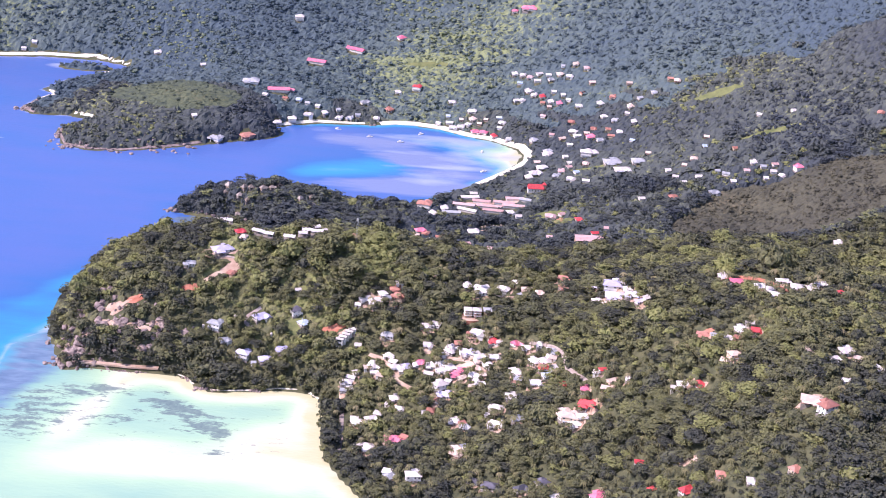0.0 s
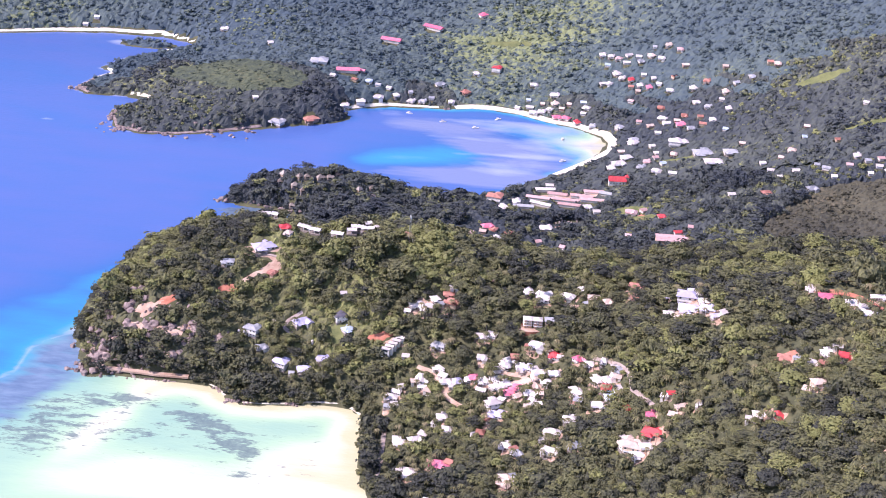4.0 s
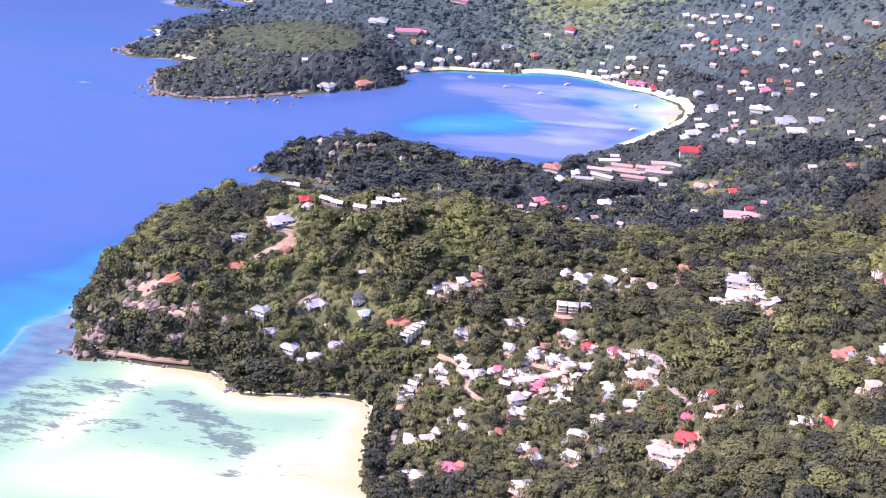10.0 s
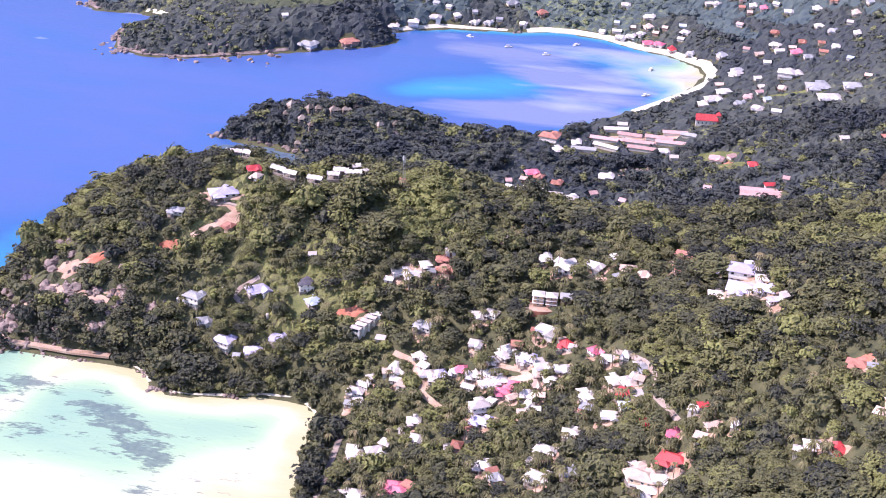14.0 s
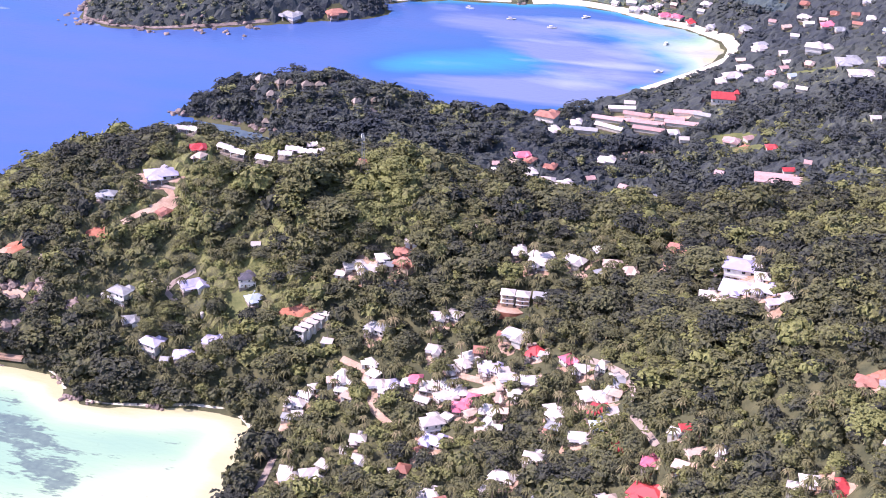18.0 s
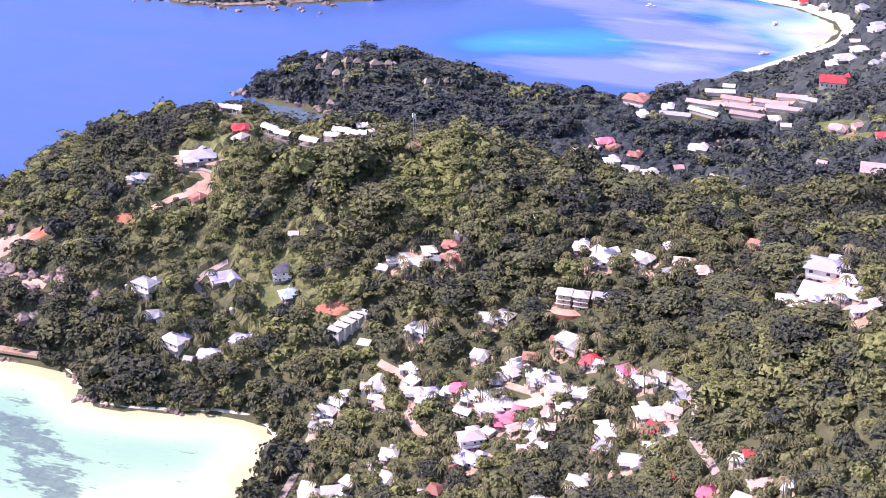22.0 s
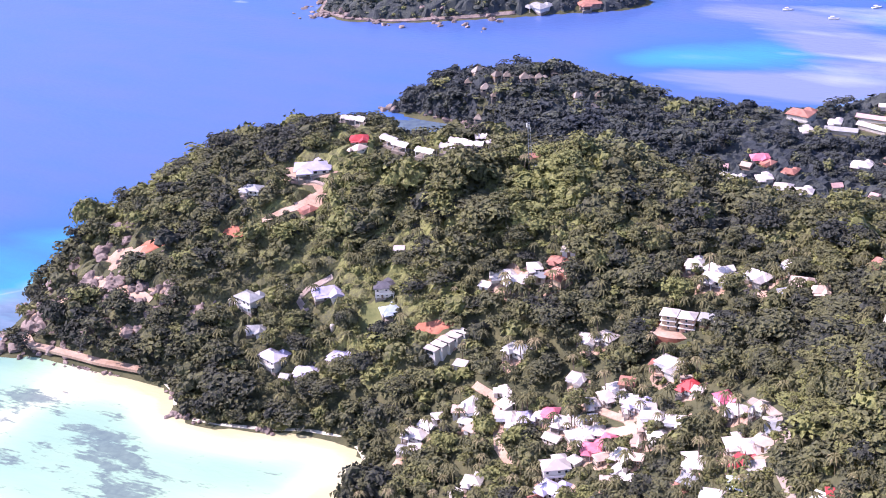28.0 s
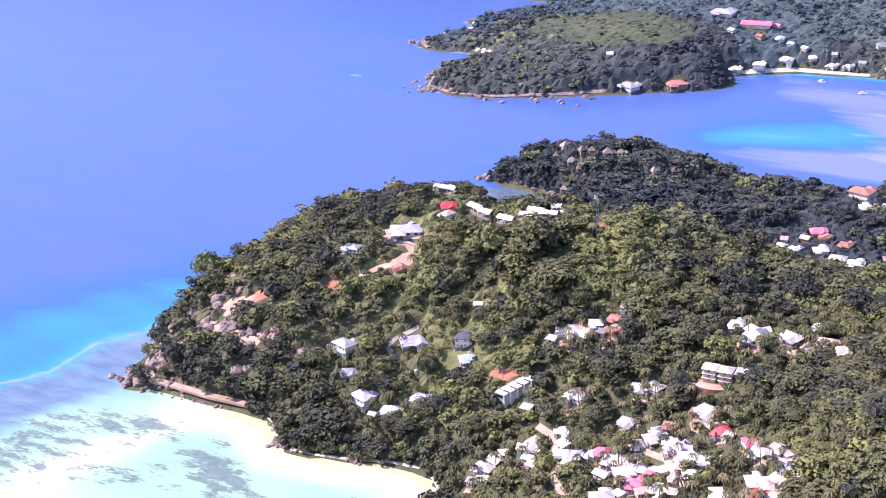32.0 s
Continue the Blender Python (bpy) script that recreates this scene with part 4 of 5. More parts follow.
def stepped_row(x, y, turn):
    """White flat-roofed units that step down the slope below a red cutting."""
    base = new("terrace_house")
    for k in range(5):
        dx, dy, dz = -1.4 * k, -2.6 * k, -1.0 * k
        part("unit", mesh_of("unit", *box(dx - 2.4, dy - 1.6, dz - 4, dx + 2.4, dy + 1.2, dz + 1.8), WALL_MATS[0]), base)
        part("roof", mesh_of("roof", *box(dx - 2.8, dy - 2.0, dz + 1.8, dx + 2.8, dy + 1.3, dz + 2.05), ROOF_MATS[0]), base)
        part("pane", mesh_of("pane", *box(dx - 1.6, dy - 1.66, dz + 0.2, dx + 1.6, dy - 1.61, dz + 1.5), GLASS), base)
    base.matrix_basis = pose(x, y, ground_at(x, y) + 0.8, 0, 0, turn)
    free_of(x - 2, y - 7, 7, 10, 0.85)
    return tagged(base, "row of white flat-roofed units stepping down the slope", "house")


def warehouse(x, y, turn):
    """Long shed with five low ridges side by side."""
    base = new("warehouse")
    part("wall", mesh_of("wall", *box(-16, -7, -4, 16, 7, 3.4), WALL_MATS[1]), base)
    for k in range(5):
        y0 = -7.4 + 2.96 * k
        v = [(-16.5, y0, 3.4), (16.5, y0, 3.4), (16.5, y0 + 1.48, 4.4), (-16.5, y0 + 1.48, 4.4), (16.5, y0 + 2.9, 3.4), (-16.5, y0 + 2.9, 3.4)]
        part("roof_bay", mesh_of("roof_bay", v, [(0, 1, 2, 3), (3, 2, 4, 5), (0, 3, 5), (1, 4, 2)], ROOF_MATS[10]), base)
    for k in range(6):
        part("door", window_meshes()["door"], base, pose(-13 + 5.2 * k, -7.03, 1.0))
    base.matrix_basis = Matrix.LocRotScale((x, y, ground_at(x, y)), Euler((0, 0, radians(turn))), (0.8, 0.8, 0.8))
    free_of(x, y - 3, 15, 10, 0.9)
    return tagged(base, "long low warehouse with five pale roof ridges", "warehouse")


def water_tank(x, y, s):
    base = new("water_tank")
    n = 14
    ring = [[(math.cos(math.tau * i / n) * r, math.sin(math.tau * i / n) * r, z) for i in range(n)] for r, z in ((1, -1.5), (1, 1.4), (0.8, 1.75), (0.3, 1.95))]
    v = [p for r in ring for p in r]
    f = [(k * n + i, k * n + (i + 1) % n, (k + 1) * n + (i + 1) % n, (k + 1) * n + i) for k in range(3) for i in range(n)] + [tuple(range(3 * n, 4 * n))]
    part("tank", mesh_of("tank", v, f, ROOF_MATS[0]), base)
    part("lid", mesh_of("lid", *box(-0.25, -0.25, 1.9, 0.25, 0.25, 2.1), STEEL), base)
    base.matrix_basis = Matrix.LocRotScale((x, y, ground_at(x, y) + 0.6), None, (s, s, s))
    free_of(x, y - 2, 2.4, 4.4, 0.5)
    return tagged(base, "round white plastic water tank on the slope", "tank", "water tanks")


tiered_house(23, 1032, 6)
stepped_row(-57, 1030, -12)
warehouse(116, 1234, 4)
water_tank(-138, 1042, 1.3)
water_tank(-162, 1026, 1.3)
water_tank(-112, 1031, 0.9)
water_tank(-159, 1034, 0.9)


def pavilion(x, y, w, turn):
    """Open pavilion under a sagging white canopy on posts."""
    base = new("pavilion")
    n, rows_ = 9, 5
    v = []
    for j in range(rows_):
        for i in range(n):
            u, t = i / (n - 1) * 2 - 1, j / (rows_ - 1) * 2 - 1
            v.append((u * w / 2, t * 2.4, 3.1 + 0.9 * (1 - t * t) - 0.35 * math.cos(u * 3 * math.pi) * (1 - 0.5 * t * t)))
    f = [(j * n + i, j * n + i + 1, (j + 1) * n + i + 1, (j + 1) * n + i) for j in range(rows_ - 1) for i in range(n - 1)]
    v2 = v + [(a, b_, c - 0.12) for a, b_, c in v]
    f += [tuple(k + len(v) for k in reversed(q)) for q in f]
    f += [(i, i + len(v), i + 1 + len(v), i + 1) for i in range(n - 1)] + [(i + 1 + (rows_ - 1) * n, i + 1 + (rows_ - 1) * n + len(v), i + (rows_ - 1) * n + len(v), i + (rows_ - 1) * n) for i in range(n - 1)]
    part("canopy", mesh_of("canopy", v2, f, ROOF_MATS[0], True), base)
    for a in (-0.44, 0.0, 0.44):
        for t in (-1.9, 1.9):
            part("post", window_meshes()["post"], base, pose(a * w, t, 0.6))
    part("deck", mesh_of("deck", *box(-w / 2, -2.6, -5, w / 2, 2.6, 0.65), PLINTH), base)
    base.matrix_basis = pose(x, y, ground_at(x, y) + 0.9, 0, 0, turn)
    free_of(x, y - 4, w / 2 + 1, 8.5, 0.6)
    return tagged(base, "open pavilion with a sagging white canopy on the ridge", "pavilion", "ridge pavilions")


for px, py, pw, turn in ((-134, 1122, 9, -20), (-126, 1117, 8, -12), (-110, 1108, 8.5, -6), (-101, 1110, 6.5, 10), (-98, 1114, 8, 4), (-91, 1112, 9, 14), (-92, 1121, 5, 30), (-85, 1115, 5, 60), (-165, 1140, 9, 8), (-157, 1139, 5, -10)):
    pavilion(px, py, pw, turn)
free_of(-108, 1109, 30, 8, 0.25)
free_of(-162, 1134, 9, 7, 0.3)



# ---- trodden earth round the houses ----
YARD = mixed("yard_earth", (0.3, 0.19, 0.12), (0.6, 0.42, 0.32), 0.25, 0.95, 0.1)
verts, faces = [], []
rnd = random.Random(5)
for hx, hy, hw in HOMES:
    if not (840 < hy < 1090 and -70 < hx < 260):
        continue
    cx, cy, o = hx + rnd.uniform(-2, 2), hy - 1.5 + rnd.uniform(-1.5, 1), len(verts)
    verts.append((cx, cy, 0.25))
    for k in range(12):
        a, r = math.tau * k / 12, (hw + 1.2) * rnd.uniform(0.8, 1.35)
        verts += [(cx + math.cos(a) * r * f, cy + math.sin(a) * r * f, up) for f, up in ((0.5, 0.25), (1.0, -0.1))]
    for k in range(12):
        a, b = o + 1 + 2 * k, o + 1 + 2 * ((k + 1) % 12)
        faces += [(o, a, b), (a, a + 1, b + 1, b)]
verts = np.array(verts)
verts[:, 2] += height(verts[:, 0], verts[:, 1])
tagged(new("yards", mesh_of("yards", verts, faces, YARD)), "trodden pinkish earth yards round the village houses", "ground", kind="structure")


# ---- outbuildings beside the village houses ----
def outbuilding(colour):
    base = new("shed")
    part("wall", mesh_of("wall", *box(-1.9, -1.4, -3.0, 1.9, 1.4, 2.1), WALL_MATS[colour % 3]), base)
    v = [(-2.3, -1.9, 2.1), (2.3, -1.9, 2.1), (2.3, 1.8, 2.7), (-2.3, 1.8, 2.7)]
    v += [(x, y, z + 0.12) for x, y, z in v]
    part("roof", mesh_of("roof", v, [(0, 3, 2, 1), (4, 5, 6, 7), (0, 1, 5, 4), (1, 2, 6, 5), (2, 3, 7, 6), (3, 0, 4, 7)], ROOF_MATS[colour]), base, label=f"{LABELS[colour]} lean-to roof")
    part("door", mesh_of("door", *box(-0.45, -1.45, 0.0, 0.45, -1.4, 1.9), WOOD), base)
    return tagged(base, f"small garden shed with a {LABELS[colour]} lean-to roof", "shed", "garden sheds")


SHEDS = {}
rnd = random.Random(3)
for x, y, w, d, core in list(CLEAR):
    if core < 1 and 860 < y < 1080 and x > -75 and rnd.random() < 0.62:
        a = rnd.choice((0.4, 1.0, 2.1, 2.8, 3.6, 5.8))
        colour = rnd.choice((0, 0, 0, 4, 5, 6, 0))
        sx, sy = x + math.cos(a) * (w + 0.8), y + math.sin(a) * (d + 0.4)
        if any(((sx - cx) / (rx * 0.95)) ** 2 + ((sy - cy) / (ry * 0.95)) ** 2 < 1 for cx, cy, rx, ry, _ in CLEAR):
            continue
        m = Matrix.LocRotScale((sx, sy, ground_at(sx, sy) - 0.1), Euler((0, 0, radians(rnd.uniform(-30, 40)))), (rnd.uniform(0.8, 1.3),) * 3)
        if colour not in SHEDS:
            SHEDS[colour] = outbuilding(colour)
            SHEDS[colour].matrix_basis = m
            SHEDS[colour].scale = (1, 1, 1)
        else:
            copy_thing(SHEDS[colour], m)
        free_of(sx, sy, 3.2, 3.4, 0.7)


# ---- landmarks ----
def church(x, y, turn):
    base = new("church")
    part("wall", mesh_of("wall", *box(-8.5, -3.6, -3.0, 8.0, 3.6, 4.6), WALL_MATS[0]), base)
    part("roof", mesh_of("roof", *hip_roof(16.5, 7.2, 4.5, 4.2, 0.6, "gable"), ROOF_MATS[2]), base, label="steep bright red roof")
    tower = part("tower", mesh_of("tower", *box(7.4, -1.9, -3.0, 11.0, 1.9, 8.6), WALL_MATS[2]), base, label="pinkish-red square tower")
    v, f = hip_roof(3.6, 3.8, 8.5, 2.6, 0.35, "pyramid")
    part("spire", mesh_of("spire", [(a + 9.2, b, c) for a, b, c in v], f, ROOF_MATS[2]), tower)
    for k in range(5):
        win = part("window", window_meshes()["frame"], base, Matrix.LocRotScale((-6.6 + 3.1 * k, -3.6, 2.2), None, (0.8, 1, 1.6)))
        part("pane", window_meshes()["pane"], win)
    base.matrix_basis = Matrix.LocRotScale((x, y, ground_at(x, y)), Euler((0, 0, radians(turn))), (0.8, 0.8, 0.8))
    free_of(x, y - 2, 12, 9, 0.8)
    return tagged(base, "church with a bright red roof and square tower", "church")


church(75, 1364, 6)


def mast(x, y, tall):
    base = new("radio_mast")
    for a in (0.5, 2.6, 4.7):
        c, s = math.cos(a), math.sin(a)
        v = [(c * r + dx, s * r + dy, z) for r, z in ((1.0, -2.0), (0.45, tall)) for dx, dy in ((0.09, 0), (-0.05, 0.08), (-0.05, -0.08))]
        part("leg", mesh_of("leg", v, [(0, 1, 4, 3), (1, 2, 5, 4), (2, 0, 3, 5)], STEEL), base)
    for k in range(9):
        z = 1.0 + k * (tall - 1.5) / 8
        r = 1.0 - 0.55 * z / tall
        ring = [(math.cos(a) * (r + d), math.sin(a) * (r + d), z + e) for e in (0, 0.12) for a in (0.5, 2.6, 4.7) for d in (0,)]
        part("brace", mesh_of("brace", ring, [(0, 1, 4, 3), (1, 2, 5, 4), (2, 0, 3, 5)], STEEL), base)
    for z, a in ((tall - 1.2, 4.2), (tall - 1.6, 5.6), (tall - 3.2, 0.8)):
        part("antenna", mesh_of("antenna", *box(-0.25, -0.12, -0.9, 0.25, 0.12, 0.9), TRIM), base, pose(math.cos(a) * 0.7, math.sin(a) * 0.7, z, 0, 0, math.degrees(a) + 90))
    part("equipment_hut", mesh_of("equipment_hut", *box(1.6, -1.2, -2.0, 4.2, 1.2, 2.2), WALL_MATS[0]), base)
    base.matrix_basis = pose(x, y, ground_at(x, y))
    free_of(x, y - 2, 4, 5, 0.6)
    return tagged(base, "slim lattice radio mast with panel antennas on the ridge", "mast")


mast(-62, 1102, 20)


# ---- boulders and rocky shores ----
def boulder(seed):
    bm = bmesh.new()
    bmesh.ops.create_icosphere(bm, subdivisions=2, radius=1.0)
    o = Vector((seed * 3.1, seed * 1.7, 0))
    for v in bm.verts:
        n = noise.noise(v.co * 1.3 + o) * 0.6 + abs(noise.noise(v.co * 2.3 + o)) * 0.35 - 0.1
        v.co *= 1 + n
        v.co.z *= 0.8
    me = bpy.data.meshes.new("boulder")
    bm.to_mesh(me)
    bm.free()
    me.materials.append(GRANITE)
    return me


BOULDERS = [boulder(k) for k in range(7)]


FAR_ROCKS = []


def rocks(x, y, sx, sy, count, low, high, seed, group, turn=0, sea=False):
    rnd = random.Random(seed)
    c, s = math.cos(radians(turn)), math.sin(radians(turn))
    for _ in range(count):
        u, v = rnd.gauss(0, 0.5) * sx, rnd.gauss(0, 0.5) * sy
        px, py, r = x + c * u - s * v, y + s * u + c * v, low + (high - low) * rnd.random() ** 2
        z = max(ground_at(px, py), -0.3 * r) + 0.2 * r
        shape = BOULDERS[rnd.randrange(7)]
        m = Matrix.LocRotScale((px, py, z), Euler((rnd.uniform(-0.3, 0.3), rnd.uniform(-0.3, 0.3), rnd.uniform(0, 6))), (r * rnd.uniform(0.8, 1.4), r, r * rnd.uniform(0.7, 1.2)))
        if y > 1200:
            FAR_ROCKS.append(([tuple(m @ v.co) for v in shape.vertices], [tuple(p.vertices) for p in shape.polygons]))
            continue
        ob = new("boulder", shape)
        ob.matrix_basis = m
        tagged(ob, "rounded pinkish-grey granite boulder on the rocky shore" if r < 2.2 else "large weathered pinkish granite boulder on the slope", "boulder", group)
        if r > 1.2 and y < 1200:
            free_of(px, py, r * 0.7, r * 1.2)


rocks(-247, 1003, 9, 6, 20, 0.8, 3.0, 1, "boulders at the point")
rocks(-243, 1016, 9, 9, 20, 1.2, 4.0, 2, "boulders at the point")
rocks(-252, 1034, 8, 12, 16, 0.8, 3.0, 3, "boulders at the point")
rocks(-222, 1006, 14, 5, 14, 1.0, 3.4, 4, "boulders at the point")
rocks(-240, 1052, 26, 14, 34, 1.0, 3.4, 5, "boulders on the cliff slope", 30)
rocks(-218, 1036, 26, 16, 34, 1.0, 3.2, 6, "boulders on the cliff slope", 20)
rocks(-205, 1022, 20, 12, 14, 0.9, 2.6, 12, "boulders on the cliff slope", 20)
rocks(-263, 1062, 6, 22, 16, 0.8, 2.4, 7, "boulders below the cliff")
rocks(-195, 1052, 7, 4, 5, 1.0, 3.2, 40, "boulders on the cliff slope", 20)
rocks(-187, 1027, 7, 4, 9, 1.0, 3.2, 41, "boulders on the cliff slope", 20)
rocks(-202, 1033, 7, 4, 8, 1.0, 2.8, 42, "boulders on the cliff slope", 20)
rocks(-190, 1034, 7, 4, 8, 1.0, 3.0, 43, "boulders on the cliff slope", 20)
rocks(-228, 1040, 7, 4, 6, 1.0, 3.4, 44, "boulders on the cliff slope", 20)
rocks(-219, 1037, 7, 4, 6, 1.0, 3.0, 45, "boulders on the cliff slope", 20)
rocks(-198, 1015, 7, 4, 8, 1.0, 2.8, 46, "boulders on the cliff slope", 20)
rocks(-170, 1029, 7, 4, 7, 1.0, 2.8, 47, "boulders on the cliff slope", 20)
rocks(-239, 1032, 7, 4, 6, 1.0, 2.8, 48, "boulders on the cliff slope", 20)
rocks(-202, 1043, 7, 4, 5, 1.0, 2.6, 49, "boulders on the cliff slope", 20)
rocks(-206, 1000.5, 26, 1.0, 26, 0.4, 1.1, 19, "boulders below the causeway", 2)
rocks(-150, 985, 8, 2, 14, 0.5, 1.7, 8, "beach boulders")
rocks(-120, 988, 9, 1.5, 8, 0.5, 1.5, 9, "beach boulders")
rocks(-165, 998, 8, 3, 10, 0.5, 1.4, 13, "beach boulders", -40)
rocks(-224, 1280, 6, 5, 14, 0.8, 2.6, 10, "boulders on the second point")
rocks(-185, 1272, 24, 3, 20, 0.7, 2.0, 11, "boulders in the cove", -15)
rocks(-330, 1402, 26, 4, 18, 0.8, 2.4, 14, "boulders round the cape", 0)
rocks(-260, 1418, 50, 3, 20, 0.6, 1.7, 15, "boulders round the cape", -25)
rocks(-355, 1438, 5, 16, 10, 0.8, 2.4, 16, "boulders round the cape")
rocks(-398, 1488, 10, 8, 12, 0.9, 2.6, 17, "boulders round the cape")
free_of(-126, 1158, 30, 20, 0.02)
rnd = random.Random(23)
heap = []
for _ in range(60):
    px, py, r = 40 + rnd.gauss(0, 4.5), 1286 + rnd.gauss(0, 2.2), rnd.uniform(0.4, 1.1)
    pz = ground_at(px, py) + 0.5 * r + rnd.uniform(0, 0.8)
    heap.append(([(px + v.co.x * r, py + v.co.y * r, pz + v.co.z * r) for v in BOULDERS[0].vertices], [tuple(p.vertices) for p in BOULDERS[0].polygons]))
tagged(new("rubble_heap", mesh_of("rubble_heap", *joined(*heap), CONCRETE)), "heap of pale grey rubble in a valley yard", "rubble", kind="stuff")
free_of(40, 1286, 12, 9)
rocks(-76, 1521, 5, 2, 8, 0.6, 1.8, 18, "boulders on the bay beach")

for k, (px, py, turn) in enumerate(((-240, 1428, -30), (-270, 1413, -32), (-306, 1401, -10), (-335, 1404, 30), (-353, 1424, 70), (-398, 1498, 70))):
    rocks(px, py, 16, 2.2, 14, 0.7, 2.3, 60 + k, "boulders round the cape", turn)
ribbon("rocky_rim", "pinkish granite rim along the foot of the cape", GRANITE, [(-226, 1436), (-251, 1422), (-290, 1404), (-320, 1400), (-343, 1408), (-353, 1432), (-354, 1444)], 2.4, 0.4, "rock", True, 0.4)
ribbon("rocky_rim_north", "pinkish granite rim of the northern cape", GRANITE, [(-388, 1480), (-401, 1490), (-394, 1514)], 3.0, 0.6, "rock", True, 0.4)

tagged(new("shore_boulders", mesh_of("shore_boulders", *joined(*FAR_ROCKS), GRANITE)), "pinkish granite boulders along the far shores", "boulders", kind="stuff")

# ---- beaches ----
ribbon("beach_bay", "curved white sand beach of the far bay", SAND, [(26, 1392), (45, 1418), (60, 1440), (70, 1458), (71, 1475), (65, 1491), (40, 1509), (15, 1516), (-10, 1529), (-35, 1534), (-55, 1533), (-70, 1527)], 7.5, 0.15, "beach", True, 0.35)
ribbon("beach_bay_west", "white sand beach at the head of the bay", SAND, [(-84, 1524), (-97, 1522), (-130, 1517), (-150, 1507), (-166, 1497)], 3.2, 0.15, "beach", True, 0.35)
ribbon("beach_near", "narrow sand beach under overhanging trees", SAND, [(-74, 985), (-80, 991), (-90, 995), (-104, 994), (-119, 989), (-134, 986), (-146, 985)], 1.5, 0.02, "beach", False, 0.3)
ribbon("beach_near_west", "narrow sand beach below the wooded bank", SAND, [(-158, 991), (-164, 999), (-172, 1003), (-184, 1004)], 1.3, 0.02, "beach", False, 0.3)
ribbon("beach_far", "long white beach of the far coast", SAND, [(-332, 1640), (-365, 1653), (-415, 1651), (-470, 1638), (-540, 1613), (-600, 1592)], 4.0, 0.15, "beach", True, 0.35)
ribbon("beach_islet", "white sand spit beside the wooded islet", SAND, [(-352, 1610), (-340, 1618), (-326, 1629)], 4.0, 0.15, "beach", True, 0.35)
ribbon("beach_cape", "white sand in a notch of the cape", SAND, [(-352, 1450), (-341, 1464), (-328, 1475), (-338, 1481), (-352, 1484)], 3.6, 0.15, "beach", True, 0.35)
ribbon("beach_cape_north", "small white beach north of the cape", SAND, [(-393, 1520), (-382, 1537), (-390, 1546)], 3.6, 0.15, "beach", True, 0.35)


# ---- boats ----
def boat():
    base = new("boat")
    v = [(-2.6, -0.7, -0.25), (-2.6, 0.7, -0.25), (1.2, 0.8, -0.25), (1.2, -0.8, -0.25), (3.0, 0, -0.1), (-2.8, -0.95, 0.6), (-2.8, 0.95, 0.6), (1.2, 1.05, 0.65), (1.2, -1.05, 0.65), (3.6, 0, 0.85)]
    part("hull", mesh_of("hull", v, [(0, 1, 6, 5), (0, 5, 8, 3), (1, 2, 7, 6), (3, 8, 9, 4), (2, 4, 9, 7), (5, 6, 7, 8), (7, 9, 8), (0, 3, 2, 1), (2, 3, 4)], TRIM), base)
    part("canopy", mesh_of("canopy", *box(-1.6, -0.8, 1.6, 0.6, 0.8, 1.7), ROOF_MATS[0]), base)
    for x, y in ((-1.5, -0.7), (-1.5, 0.7), (0.5, -0.7), (0.5, 0.7)):
        part("post", mesh_of("post", *box(x - 0.05, y - 0.05, 0.6, x + 0.05, y + 0.05, 1.6), STEEL), base)
    return tagged(base, "small white motor boat moored on the bay", "boat", "moored boats")


first = boat()
first.matrix_basis = pose(-77, 1490, 0, 0, 0, 15)
for x, y, turn in ((-30, 1508, 40), (28, 1474, 80), (-48, 1482, 10), (-108, 1503, -20), (30, 1424, 30)):
    copy_thing(first, pose(x, y, 0, 0, 0, turn))


# ---- trees ----
def blob(rnd, centre, radii, tufts, size, level=0.35):
    """A lump of a crown: a rough core and leaf sprays turned outwards."""
    t = (1 + 5**0.5) / 2
    ico = np.array([(-1, t, 0), (1, t, 0), (-1, -t, 0), (1, -t, 0), (0, -1, t), (0, 1, t), (0, -1, -t), (0, 1, -t), (t, 0, -1), (t, 0, 1), (-t, 0, -1), (-t, 0, 1)]) / math.hypot(1, t)
    tri = [(0, 11, 5), (0, 5, 1), (0, 1, 7), (0, 7, 10), (0, 10, 11), (1, 5, 9), (5, 11, 4), (11, 10, 2), (10, 7, 6), (7, 1, 8), (3, 9, 4), (3, 4, 2), (3, 2, 6), (3, 6, 8), (3, 8, 9), (4, 9, 5), (2, 4, 11), (6, 2, 10), (8, 6, 7), (9, 8, 1)]
    core = ico * (0.62 + 0.32 * rnd.random((12, 1))) * radii * (1.0 if level < 1 else 0.58) + centre
    verts, faces = [*core], [t for t in tri if ico[list(t), 2].mean() > -0.4]
    for _ in range(tufts):
        d = rnd.normal(size=3)
        d[2] = abs(d[2]) * 1.0 - 0.25
        d /= np.linalg.norm(d)
        c = centre + d * radii * rnd.uniform(0.82, 1.12)
        nrm = d + rnd.normal(size=3) * 0.38 + (0, 0, level)
        nrm /= np.linalg.norm(nrm)
        u = np.cross(nrm, rnd.normal(size=3))
        u /= np.linalg.norm(u) + 1e-6
        v = np.cross(nrm, u)
        s = size * rnd.uniform(0.6, 1.25)
        o = len(verts)
        verts += [c + u * s - nrm * s * 0.3, c + v * s * 0.7 + nrm * s * 0.12, c - u * s - nrm * s * 0.3, c - v * s * 0.7 + nrm * s * 0.12]
        faces += [(o, o + 1, o + 2), (o, o + 2, o + 3)]
    return verts, faces


